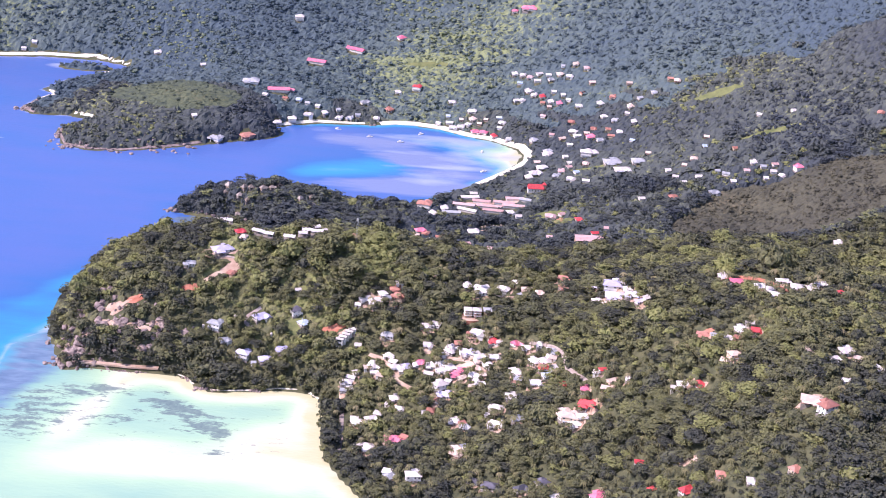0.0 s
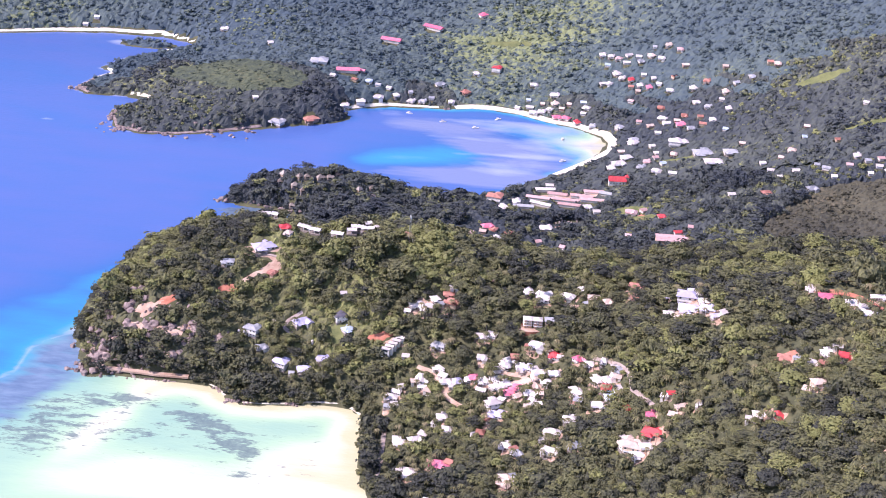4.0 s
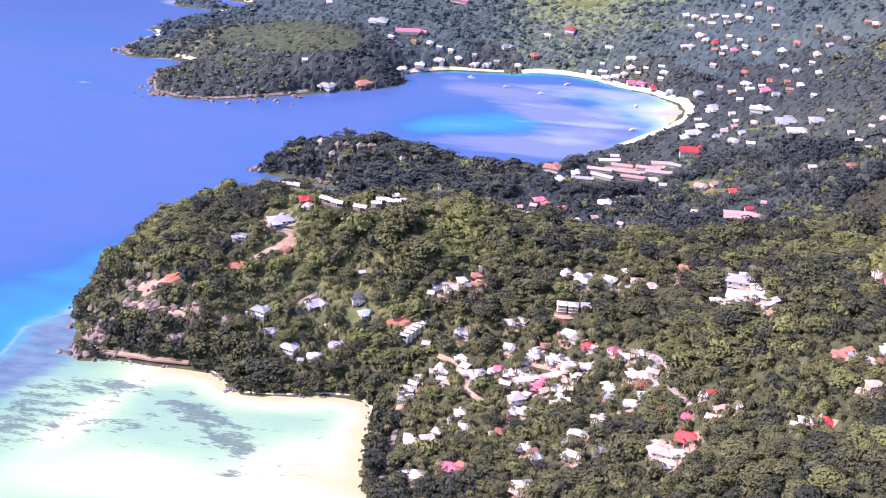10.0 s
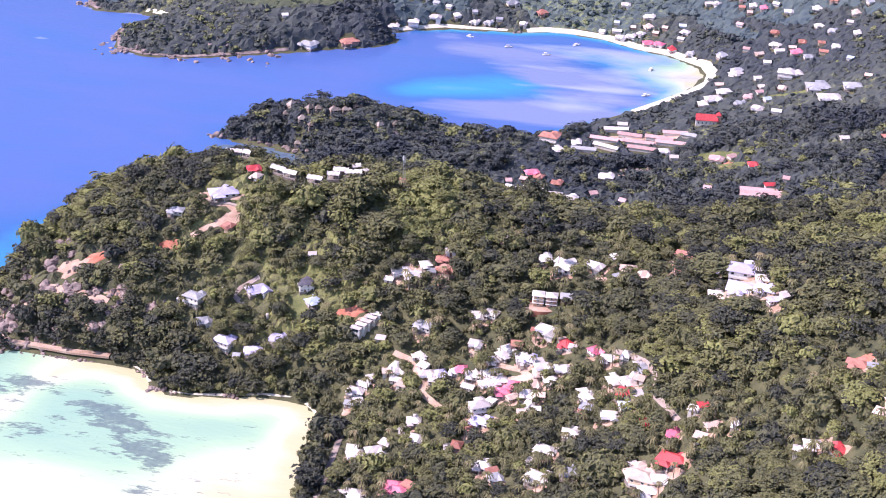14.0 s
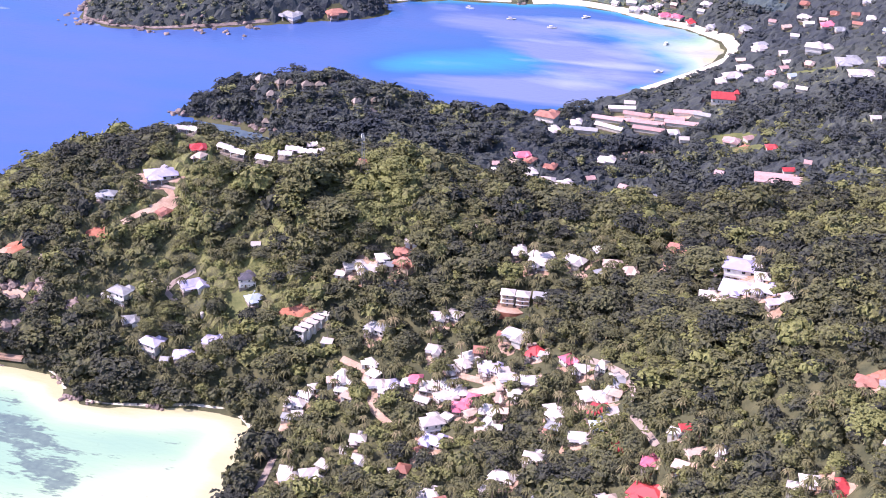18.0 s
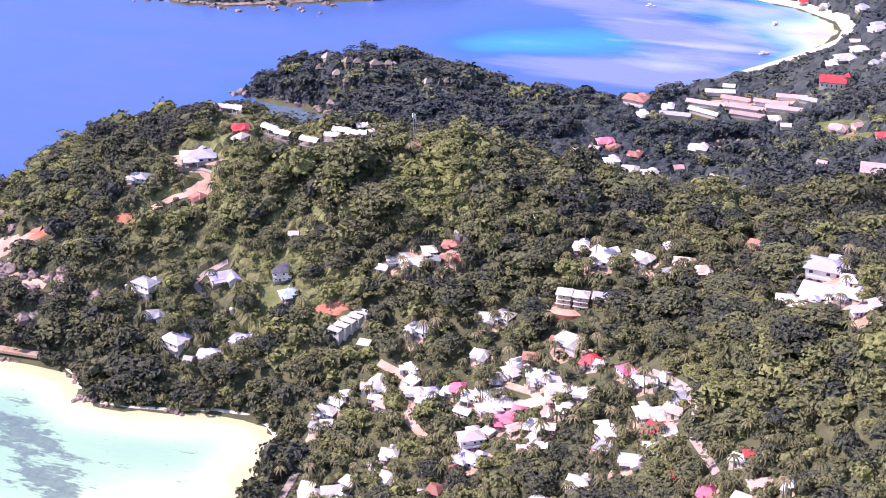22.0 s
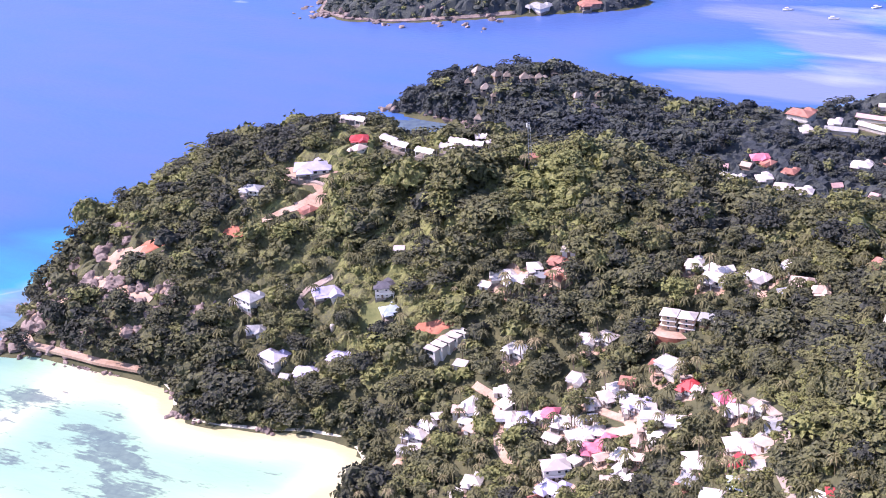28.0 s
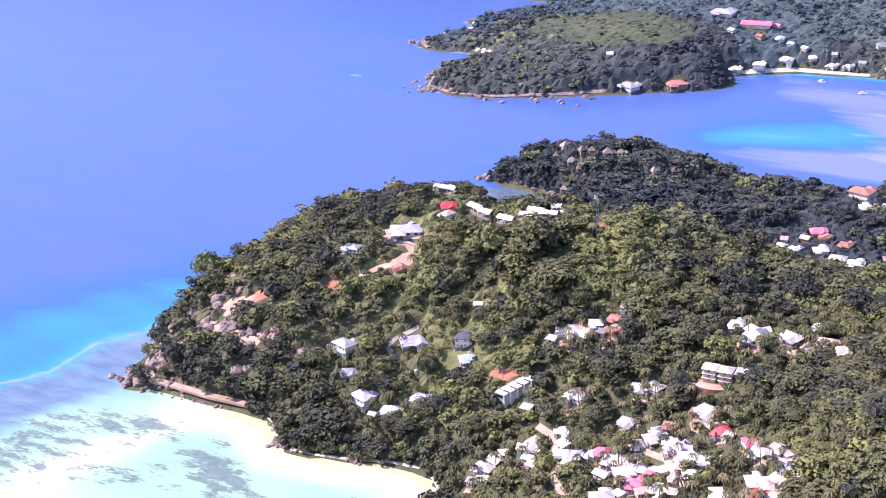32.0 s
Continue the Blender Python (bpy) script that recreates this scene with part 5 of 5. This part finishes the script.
def crown(seed, lobes, tufts, size, flat=0.75, layered=False):
    """A crown of radius 1 about its own foot at 0."""
    rnd = np.random.default_rng(seed)
    verts, faces = [], []
    for k in range(lobes):
        a, r = k * 2.4 + rnd.uniform(-0.4, 0.4), 0.62 * math.sqrt((k + 0.3) / lobes)
        rad = rnd.uniform(0.36, 0.52) * (1.25 if k == 0 else 1)
        z = 0.25 + (0.75 - 1.1 * r * r) * flat + rnd.uniform(-0.08, 0.1)
        radii = np.array([rad, rad, rad * 0.8])
        if layered:
            radii = np.array([rad * 1.05, rad * 0.8, rad * 0.2])
            z = 0.3 + 0.13 * (k % 4) + 0.55 * (1 - 1.6 * r * r) + rnd.uniform(-0.05, 0.05)
        v, f = blob(rnd, np.array([math.cos(a) * r, math.sin(a) * r, z]), radii, tufts, size, 2.2 if layered else 0.35)
        faces += [tuple(i + len(verts) for i in t) for t in f]
        verts += v
    return np.array(verts), np.array(faces)


def palm_crown(seed, fronds=11):
    rnd = np.random.default_rng(seed)
    verts, faces = [], []
    for k in range(fronds):
        a, droop = math.tau * k / fronds + rnd.uniform(-0.2, 0.2), rnd.uniform(0.5, 1.3)
        c, s, o = math.cos(a), math.sin(a), len(verts)
        for r, z, w in ((0.05, 0.0, 0.04), (0.4, 0.22, 0.13), (0.8, 0.12 - 0.2 * droop, 0.11), (1.1, -0.1 - 0.5 * droop, 0.02)):
            verts += [(c * r - s * w, s * r + c * w, z - 0.05), (c * r, s * r, z + 0.03), (c * r + s * w, s * r - c * w, z - 0.05)]
        for q in range(3):
            i = o + q * 3
            for e in (0, 1):
                faces += [(i + e, i + e + 1, i + e + 4), (i + e, i + e + 4, i + e + 3)]
    return np.array(verts), np.array(faces)


def trunk_shape(h, r0, r1, lean=0.0, sides=6):
    verts, faces = [], []
    for k in range(4):
        t = k / 3
        r = r0 + (r1 - r0) * t
        verts += [(math.cos(math.tau * i / sides) * r + lean * t * t, math.sin(math.tau * i / sides) * r, -1.0 + (h + 1.0) * t) for i in range(sides)]
    for k in range(3):
        faces += [(k * sides + i, k * sides + (i + 1) % sides, (k + 1) * sides + (i + 1) % sides, (k + 1) * sides + i) for i in range(sides)]
    return verts, faces


def limbs_shape(h, reach, rnd):
    """Trunk with four limbs that fork into the crown."""
    shapes = [trunk_shape(h, 0.26, 0.15)]
    for k in range(4):
        a = k * 1.57 + rnd.uniform(-0.4, 0.4)
        c, s = math.cos(a), math.sin(a)
        v, f = [], []
        for t in (0, 1):
            r, x, z = 0.11 - 0.06 * t, reach * t, h * 0.75 + (h * 0.55) * t
            v += [(c * x + r, s * x, z), (c * x - r, s * x + r, z), (c * x - r, s * x - r, z)]
        f = [(0, 1, 4, 3), (1, 2, 5, 4), (2, 0, 3, 5)]
        shapes.append((v, f))
    return joined(*shapes)


def blocked(x, y, core=False):
    hit = np.zeros(x.shape, bool)
    for cx, cy, rx, ry, inner in CLEAR:
        k = inner if core else 1.0
        hit |= ((x - cx) / (rx * k)) ** 2 + ((y - cy) / (ry * k)) ** 2 < 1
    return hit


def planted(name, label, templates, x, y, z, r, tall, tone, rnd, mat, category="forest"):
    """One piece of woodland: many crowns of a few shapes, each turned, sized and toned its own way."""
    V, F, T, o = [], [], [], 0
    pick = rnd.integers(0, len(templates), len(x))
    turn = rnd.uniform(0, math.tau, len(x))
    for k, (v, f) in enumerate(templates):
        i = np.nonzero(pick == k)[0]
        if not len(i):
            continue
        c, s = np.cos(turn[i])[:, None], np.sin(turn[i])[:, None]
        p = np.empty((len(i), len(v), 3), np.float32)
        p[..., 0] = (c * v[:, 0] - s * v[:, 1]) * r[i, None] + x[i, None]
        p[..., 1] = (s * v[:, 0] + c * v[:, 1]) * r[i, None] + y[i, None]
        p[..., 2] = v[:, 2] * tall[i, None] + z[i, None]
        V.append(p.reshape(-1, 3))
        F.append((f[None] + (o + np.arange(len(i)) * len(v))[:, None, None]).reshape(-1, 3))
        T.append(np.repeat(tone[i], len(v)))
        o += len(i) * len(v)
    ob = new(name, fast_mesh(name, np.concatenate(V), np.concatenate(F), mat, tone=np.concatenate(T)))
    return tagged(ob, label, category, kind="stuff")


def scattered(x0, x1, y0, y1, step, rnd):
    gx, gy = np.meshgrid(np.arange(x0, x1, step), np.arange(y0, y1, step))
    gx = gx.ravel() + (np.arange(gx.size) // gx.shape[1] % 2) * step / 2
    return gx + rnd.uniform(-0.42, 0.42, gx.size) * step, gy.ravel() + rnd.uniform(-0.42, 0.42, gx.size) * step


def patchy(x, y, scale, seed):
    """Smooth values from -1 to 1 over the plan."""
    rnd = np.random.default_rng(seed)
    v = 0
    for k in range(6):
        a, p, f = rnd.uniform(0, math.tau), rnd.uniform(0, 9), rnd.uniform(0.6, 1.8) / scale
        v = v + np.sin((x * math.cos(a) + y * math.sin(a)) * f + p)
    return v / 3.5


def in_view(x, y):
    """The stretch of the plan along the walk that can be seen, with some margin."""
    return (x < 0.262 * y + 68) & (y > 800 - 0.62 * np.maximum(x, 0)) & (y < 1815 - 0.5 * np.maximum(x, 0)) & (x > -620)


NEAR_CROWNS = [crown(k, 6, 15, 0.17) for k in range(8)]
TIERED = [crown(100 + k, 9, 12, 0.155, layered=True) for k in range(7)]
BIG_CROWNS = [crown(30 + k, 14, 24, 0.12, layered=k > 1) for k in range(6)]
MID_CROWNS = [crown(20 + k, 4, 14, 0.26) for k in range(7)]
FAR_CROWNS = [crown(40 + k, 2, 4, 0.34) for k in range(7)]
LOW_CROWNS = [crown(90 + k, 1, 5, 0.3) for k in range(7)]
SHRUBS = [crown(50 + k, 2, 9, 0.34) for k in range(5)]
LAYERED = [crown(60 + k, 18, 26, 0.1, layered=True) for k in range(4)]
PALMS = [palm_crown(80 + k) for k in range(4)]


GLADES = [(-41, 1636, 60, 26), (30, 1665, 70, 14), (-20, 1705, 60, 12), (224, 1502, 26, 12), (262, 1405, 24, 9), (-275, 1511, 40, 26), (-80, 1655, 50, 9), (60, 1610, 40, 10), (150, 1560, 40, 12)]


def glade(x, y):
    """Lighter growth on the cleared slopes, a darker tone in the woods of the near east slope."""
    return 0.16 * np.exp(-(((x + 30) / 90) ** 2 + ((y - 1090) / 28) ** 2)) - 0.16 * np.exp(-(((x - 185) / 70) ** 2 + ((y - 800) / 60) ** 2)) + sum(0.2 * np.exp(-(((x - a) / p) ** 2 + ((y - b) / q) ** 2)) for a, b, p, q in GLADES)


def woodland(name, label, templates, mat, box_, step, size, seed, keep=None, low=1.0, chance=1.0, bright=0.0, mottle=22, edge=1.2, lift=0.0):
    """Trees over a stretch of the plan, denser and larger in some places than others."""
    rnd = np.random.default_rng(seed)
    x, y = scattered(*box_, step, rnd)
    ok = (shore_distance(x, y) > edge) & in_view(x, y) & ~blocked(x, y) & (rnd.random(len(x)) < chance)
    if keep is not None:
        ok &= keep(x, y)
    stony = np.exp(-(((x + 232) / 26) ** 2 + ((y - 1040) / 22) ** 2))
    ok &= rnd.random(len(x)) > 0.45 * stony
    x, y = x[ok], y[ok]
    home = np.full(len(x), 99.0)
    for hx, hy, hw in HOMES:
        home = np.minimum(home, np.hypot(x - hx, y - hy) - hw)
    garden = 0.6 + 0.4 * smoothed(3, 16, home)
    r = garden * step * size * np.exp(rnd.normal(0, 0.32, len(x))) * (1 + 0.22 * patchy(x, y, 30, seed))
    r = np.clip(r, step * 0.4, step * 1.55)
    tall = r * rnd.uniform(0.8, 1.35, len(x)) * low
    z = height(x, y) + rnd.uniform(0.0, 2.6 if step > 4.6 else 1.0, len(x)) * low * garden - 0.35 * r * low - 1.6 * (1 - garden) + lift
    if step > 4.6:
        z = z + garden * 2.6 * np.maximum(0, patchy(x, y, 11, seed + 5))
    tone = 0.42 + bright + 0.34 * patchy(x, y, mottle, seed + 1) + rnd.normal(0, 0.19 if step > 4.6 else 0.13, len(x)) + 0.3 * (1 - garden) + glade(x, y)
    return planted(name, label, templates, x, y, z, r, tall, np.clip(tone, 0, 1.1), rnd, mat)


def canopy(name, label, mat, box_, step, seed, keep, rise, rough, bright=0.0, mottle=60):
    """The closed leaf roof of a wood seen from above: one ragged sheet that comes down to the ground at its edges."""
    rnd = np.random.default_rng(seed)
    px, py, cells = lattice(np.arange(box_[0], box_[1], step), np.arange(box_[2], box_[3], step))
    px, py = px + rnd.uniform(-0.42, 0.42, len(px)) * step, py + rnd.uniform(-0.42, 0.42, len(py)) * step
    ok = (shore_distance(px, py) > 1.5) & in_view(px, py) & ~blocked(px, py)
    if keep is not None:
        ok &= keep(px, py)
    cells = cells[ok[cells].any(1)]
    used, cells = np.unique(cells, return_inverse=True)
    px, py, ok = px[used], py[used], ok[used]
    top = rise + rough * (0.5 * rnd.normal(size=len(px)) + 0.8 * patchy(px, py, 1.4, seed) + 0.9 * patchy(px, py, 3.5, seed + 2))
    pz = height(px, py) + np.where(ok, np.maximum(top, 0.4), -0.6)
    tone = 0.42 + bright + 0.3 * patchy(px, py, mottle, seed + 1) + 0.12 * patchy(px, py, 2.2, seed + 3) + rnd.normal(0, 0.07, len(px)) + glade(px, py)
    ob = new(name, fast_mesh(name, np.stack([px, py, pz], 1), cells.reshape(-1, 4), mat, tone=np.clip(tone, 0, 1.1)))
    return tagged(ob, label, "forest", kind="stuff")


def cape_top(x, y):
    """The open heath over the hill of the cape, with a ragged edge."""
    return ((x + 262) / 66) ** 2 + ((y - 1512) / 36) ** 2 < 1 + 0.35 * patchy(x, y, 12, 77)


def hill_side(x, y):
    """Where the woods of the hills, coloured with blue haze, begin behind the bay, with a ragged border."""
    return y > 1535 + 40 * patchy(x, y, 28, 79) + 18 * patchy(x, y, 7, 80)


def scrub_zone(x, y):
    return (((x - 300) / 98) ** 2 + ((y - 1255) / 64) ** 2 < 1 + 0.3 * patchy(x, y, 14, 78)) | (((x - 215) / 40) ** 2 + ((y - 1230) / 30) ** 2 < 1)


woodland("forest_south", "dense mixed green woodland on the near slopes", NEAR_CROWNS[:5] + TIERED, LEAF, (-290, 350, 640, 1060), 5.2, 0.88, 1, None, 0.95)
woodland("forest_headland", "dense green woodland over the headland ridge", NEAR_CROWNS[3:] + TIERED[:4], LEAF, (-290, 110, 1060, 1180), 5.0, 0.88, 2, None, 0.9, 1.0, 0.09)
woodland("forest_ridge", "dense green woodland along the inland ridge", MID_CROWNS[:4] + TIERED, LEAF, (110, 400, 1060, 1180), 5.0, 0.88, 7, None, 0.9)
# here the hazy leaf colour also paints cloud shade on the second headland
woodland("forest_point", "woodland on the second headland and valley, tinted with haze and cloud shade", MID_CROWNS[:4] + TIERED[:4], HAZY_VALLEY_LEAF, (-290, 440, 1180, 1350), 5.0, 0.82, 3, lambda x, y: ~scrub_zone(x, y), 0.85, 0.95, 0.08)
canopy("canopy_point", "closed leaf roof of the second headland, tinted with haze and cloud shade", HAZY_VALLEY_LEAF, (-290, 440, 1180, 1350), 2.0, 31, lambda x, y: ~scrub_zone(x, y), 2.2, 1.3, -0.05, 30)
canopy("canopy_headland", "closed green leaf roof of the headland", LEAF, (-290, 110, 1010, 1180), 2.2, 32, lambda x, y: (x < -70) | (y > 1070), 1.8, 1.2, 0.12, 22)
woodland("tall_trees", "tall broad-crowned trees that stand above the woodland", BIG_CROWNS, LEAF, (-250, 260, 760, 1130), 14, 0.42, 8, lambda x, y: shore_distance(x, y) > 14, 1.0, 0.6, 0.0, 30, 1.2, 1.5)
woodland("shore_trees", "low dark trees that overhang the near beach", MID_CROWNS, LEAF, (-200, -20, 850, 1012), 3.6, 0.9, 9, lambda x, y: shore_distance(x, y) < 8, 0.95, 1.0, 0.08, 30, 0.0)
woodland("bank_trees", "small trees on the steep banks above the cove, tinted with haze", FAR_CROWNS, HAZY_VALLEY_LEAF, (-290, -140, 1180, 1345), 2.7, 1.0, 10, lambda x, y: shore_distance(x, y) < 14, 0.95)
woodland("scrub_hill", "low dry brown scrub on a rounded hill", LOW_CROWNS, SCRUB, (100, 440, 1180, 1370), 3.3, 0.8, 4, scrub_zone, 0.6, 0.8)
canopy("scrub_cover", "low brown scrub cover on the rounded hill", SCRUB, (100, 440, 1180, 1370), 2.4, 36, scrub_zone, 1.2, 0.8, 0.0, 25)
woodland("forest_bay", "woodland and gardens behind the bay", FAR_CROWNS, HAZY_VALLEY_LEAF, (-440, 480, 1350, 1640), 4.5, 0.78, 5, lambda x, y: ~scrub_zone(x, y) & ~cape_top(x, y) & ~hill_side(x, y), 0.75, 0.95, 0.04, 40)
canopy("canopy_bay", "closed leaf roof of the woods behind the bay", HAZY_VALLEY_LEAF, (-440, 480, 1350, 1640), 2.5, 33, lambda x, y: ~scrub_zone(x, y) & ~cape_top(x, y) & ~hill_side(x, y), 1.9, 1.3, 0.04, 40)
woodland("forest_hills", "wooded hillsides beyond the bay, tinted with blue haze", LOW_CROWNS, HAZY_HILL_LEAF, (-620, 560, 1430, 1830), 4.5, 0.8, 6, lambda x, y: ~cape_top(x, y) & hill_side(x, y), 0.6, 0.9, 0.04, 60)
canopy("canopy_hills", "closed leaf roof of the far hills, tinted with blue haze", HAZY_HILL_LEAF, (-620, 560, 1430, 1830), 2.8, 34, lambda x, y: ~cape_top(x, y) & hill_side(x, y), 1.4, 1.1, 0.04, 60)
woodland("cape_heath", "low green and brown heath over the cape", LOW_CROWNS, HEATH, (-340, -190, 1470, 1556), 6.5, 0.4, 16, cape_top, 0.4, 0.4, 0.0, 30)
canopy("cape_sward", "low uneven green heath cover on the cape", HEATH, (-345, -185, 1465, 1560), 2.4, 35, cape_top, 0.9, 0.6, 0.05, 20)


def undergrowth(name, label, box_, step, seed, mat, gardens=True):
    """Low shrubs in the gardens and clearings round the houses."""
    rnd = np.random.default_rng(seed)
    x, y = scattered(*box_, step, rnd)
    ok = (shore_distance(x, y) > 2.0) & in_view(x, y) & (blocked(x, y) == gardens) & ~blocked(x, y, True) & (rnd.random(len(x)) < 0.85)
    x, y = x[ok], y[ok]
    r = rnd.uniform(0.8, 2.0, len(x))
    planted(name, label, SHRUBS, x, y, height(x, y) - 0.25 * r, r, r * rnd.uniform(0.7, 1.2, len(x)), np.clip(rnd.normal(0.6, 0.25, len(x)), 0, 1.1), rnd, mat, "shrubs")


undergrowth("garden_shrubs", "low green garden shrubs round the village houses", (-200, 320, 740, 1180), 2.1, 11, LEAF)
undergrowth("town_shrubs", "low green shrubs round the town houses", (-200, 330, 1180, 1700), 3.0, 12, HAZY_VALLEY_LEAF)

undergrowth("wayside_shrubs", "low shrubs and saplings between the trees", (-190, 300, 760, 1060), 7.0, 14, LEAF, False)


# wide layered rain trees stand above the woodland on the east slope
def rain_zone(x, y):
    return (((x - 156) / 52) ** 2 + ((y - 850) / 33) ** 2 < 1) | (((x - 95) / 28) ** 2 + ((y - 985) / 30) ** 2 < 1)


woodland("rain_trees", "wide flat-layered yellow-green trees above the woodland", LAYERED, LEAF, (60, 240, 810, 1030), 9.0, 0.74, 13, rain_zone, 0.7, 0.9, 0.32, 22, 1.2, 3.5)
woodland("ridge_rain_trees", "flat-layered light green trees along the ridge", LAYERED, LEAF, (-140, 260, 1000, 1120), 15, 0.44, 15, None, 0.9, 0.6, 0.12, 22, 1.2, 2.0)


# ---- palms that rise out of the gardens and the woodland ----
def palm_grove(name, label, box_, step, seed, chance):
    rnd = np.random.default_rng(seed)
    x, y = scattered(*box_, step, rnd)
    home = np.full(len(x), 99.0)
    for hx, hy, hw in HOMES:
        home = np.minimum(home, np.hypot(x - hx, y - hy) - hw)
    ok = (shore_distance(x, y) > 2.0) & in_view(x, y) & ~blocked(x, y, True) & (home < 14) & (rnd.random(len(x)) < chance)
    x, y = x[ok], y[ok]
    r = rnd.uniform(1.8, 2.9, len(x))
    planted(name, label, TALL_PALMS, x, y, height(x, y) + 2.3 * r, r, r, np.clip(rnd.normal(0.45, 0.22, len(x)), 0, 1.1), rnd, PALM, "palms")


def with_stem(shape):
    v, f = shape
    o = len(v)
    stem = [(math.cos(a) * 0.05, math.sin(a) * 0.05, z) for z in (0.0, -2.6) for a in (0, 2.1, 4.2)]
    sides = [(0, 1, 4), (0, 4, 3), (1, 2, 5), (1, 5, 4), (2, 0, 3), (2, 3, 5)]
    return np.concatenate([v, np.array(stem)]), np.concatenate([f, np.array(sides) + o])


TALL_PALMS = [with_stem(palm_crown(110 + k, 9)) for k in range(4)]
palm_grove("palm_grove", "coconut palms scattered among the village gardens", (-160, 260, 760, 1090), 4.6, 17, 0.42)


# ---- single trees and palms that stand out between the houses ----
def palm_tree(k):
    base = new("palm_tree")
    tall = 5.5 + 1.1 * k
    part("trunk", mesh_of("trunk", *trunk_shape(tall, 0.22, 0.13, 0.5), BARK), base)
    v, f = PALMS[k]
    me = fast_mesh("crown", v * 2.5 + np.array((0.5, 0, tall)), f, PALM, tone=np.full(len(v), 0.3 + 0.2 * k))
    part("crown", me, base)
    return tagged(base, "coconut palm with a slim bare trunk and drooping fronds", "palm", "coconut palms")


def single_tree(k):
    base = new("tree")
    part("trunk", mesh_of("trunk", *limbs_shape(3.4, 1.3, random.Random(k)), BARK), base)
    v, f = NEAR_CROWNS[k]
    me = fast_mesh("crown", v * np.array((2.7, 2.7, 3.0)) + np.array((0, 0, 1.9)), f, LEAF, tone=np.full(len(v), 0.25 + 0.14 * k))
    part("crown", me, base)
    return tagged(base, "broad-leaved garden tree with a rounded uneven crown", "tree", "garden trees")


def stand(make, kinds, x0, x1, y0, y1, step, most, seed, low, high):
    rnd = np.random.default_rng(seed)
    x, y = scattered(x0, x1, y0, y1, step, rnd)
    ok = (shore_distance(x, y) > 2) & blocked(x, y) & ~blocked(x, y, True)
    spots_ = np.stack([x[ok], y[ok]], 1)
    rnd.shuffle(spots_)
    firsts = {}
    for n, (px, py) in enumerate(spots_[:most]):
        k = n % kinds
        m = Matrix.LocRotScale((px, py, ground_at(px, py)), Euler((0, 0, rnd.uniform(0, 6.28))), (rnd.uniform(low, high),) * 3)
        if k in firsts:
            copy_thing(firsts[k], m)
        else:
            firsts[k] = make(k)
            firsts[k].matrix_basis = m
            firsts[k].scale = (1, 1, 1)


stand(palm_tree, 4, -70, 240, 850, 1100, 3.1, 190, 21, 0.7, 1.1)
stand(single_tree, 6, -190, 240, 850, 1100, 3.7, 180, 22, 0.5, 0.95)
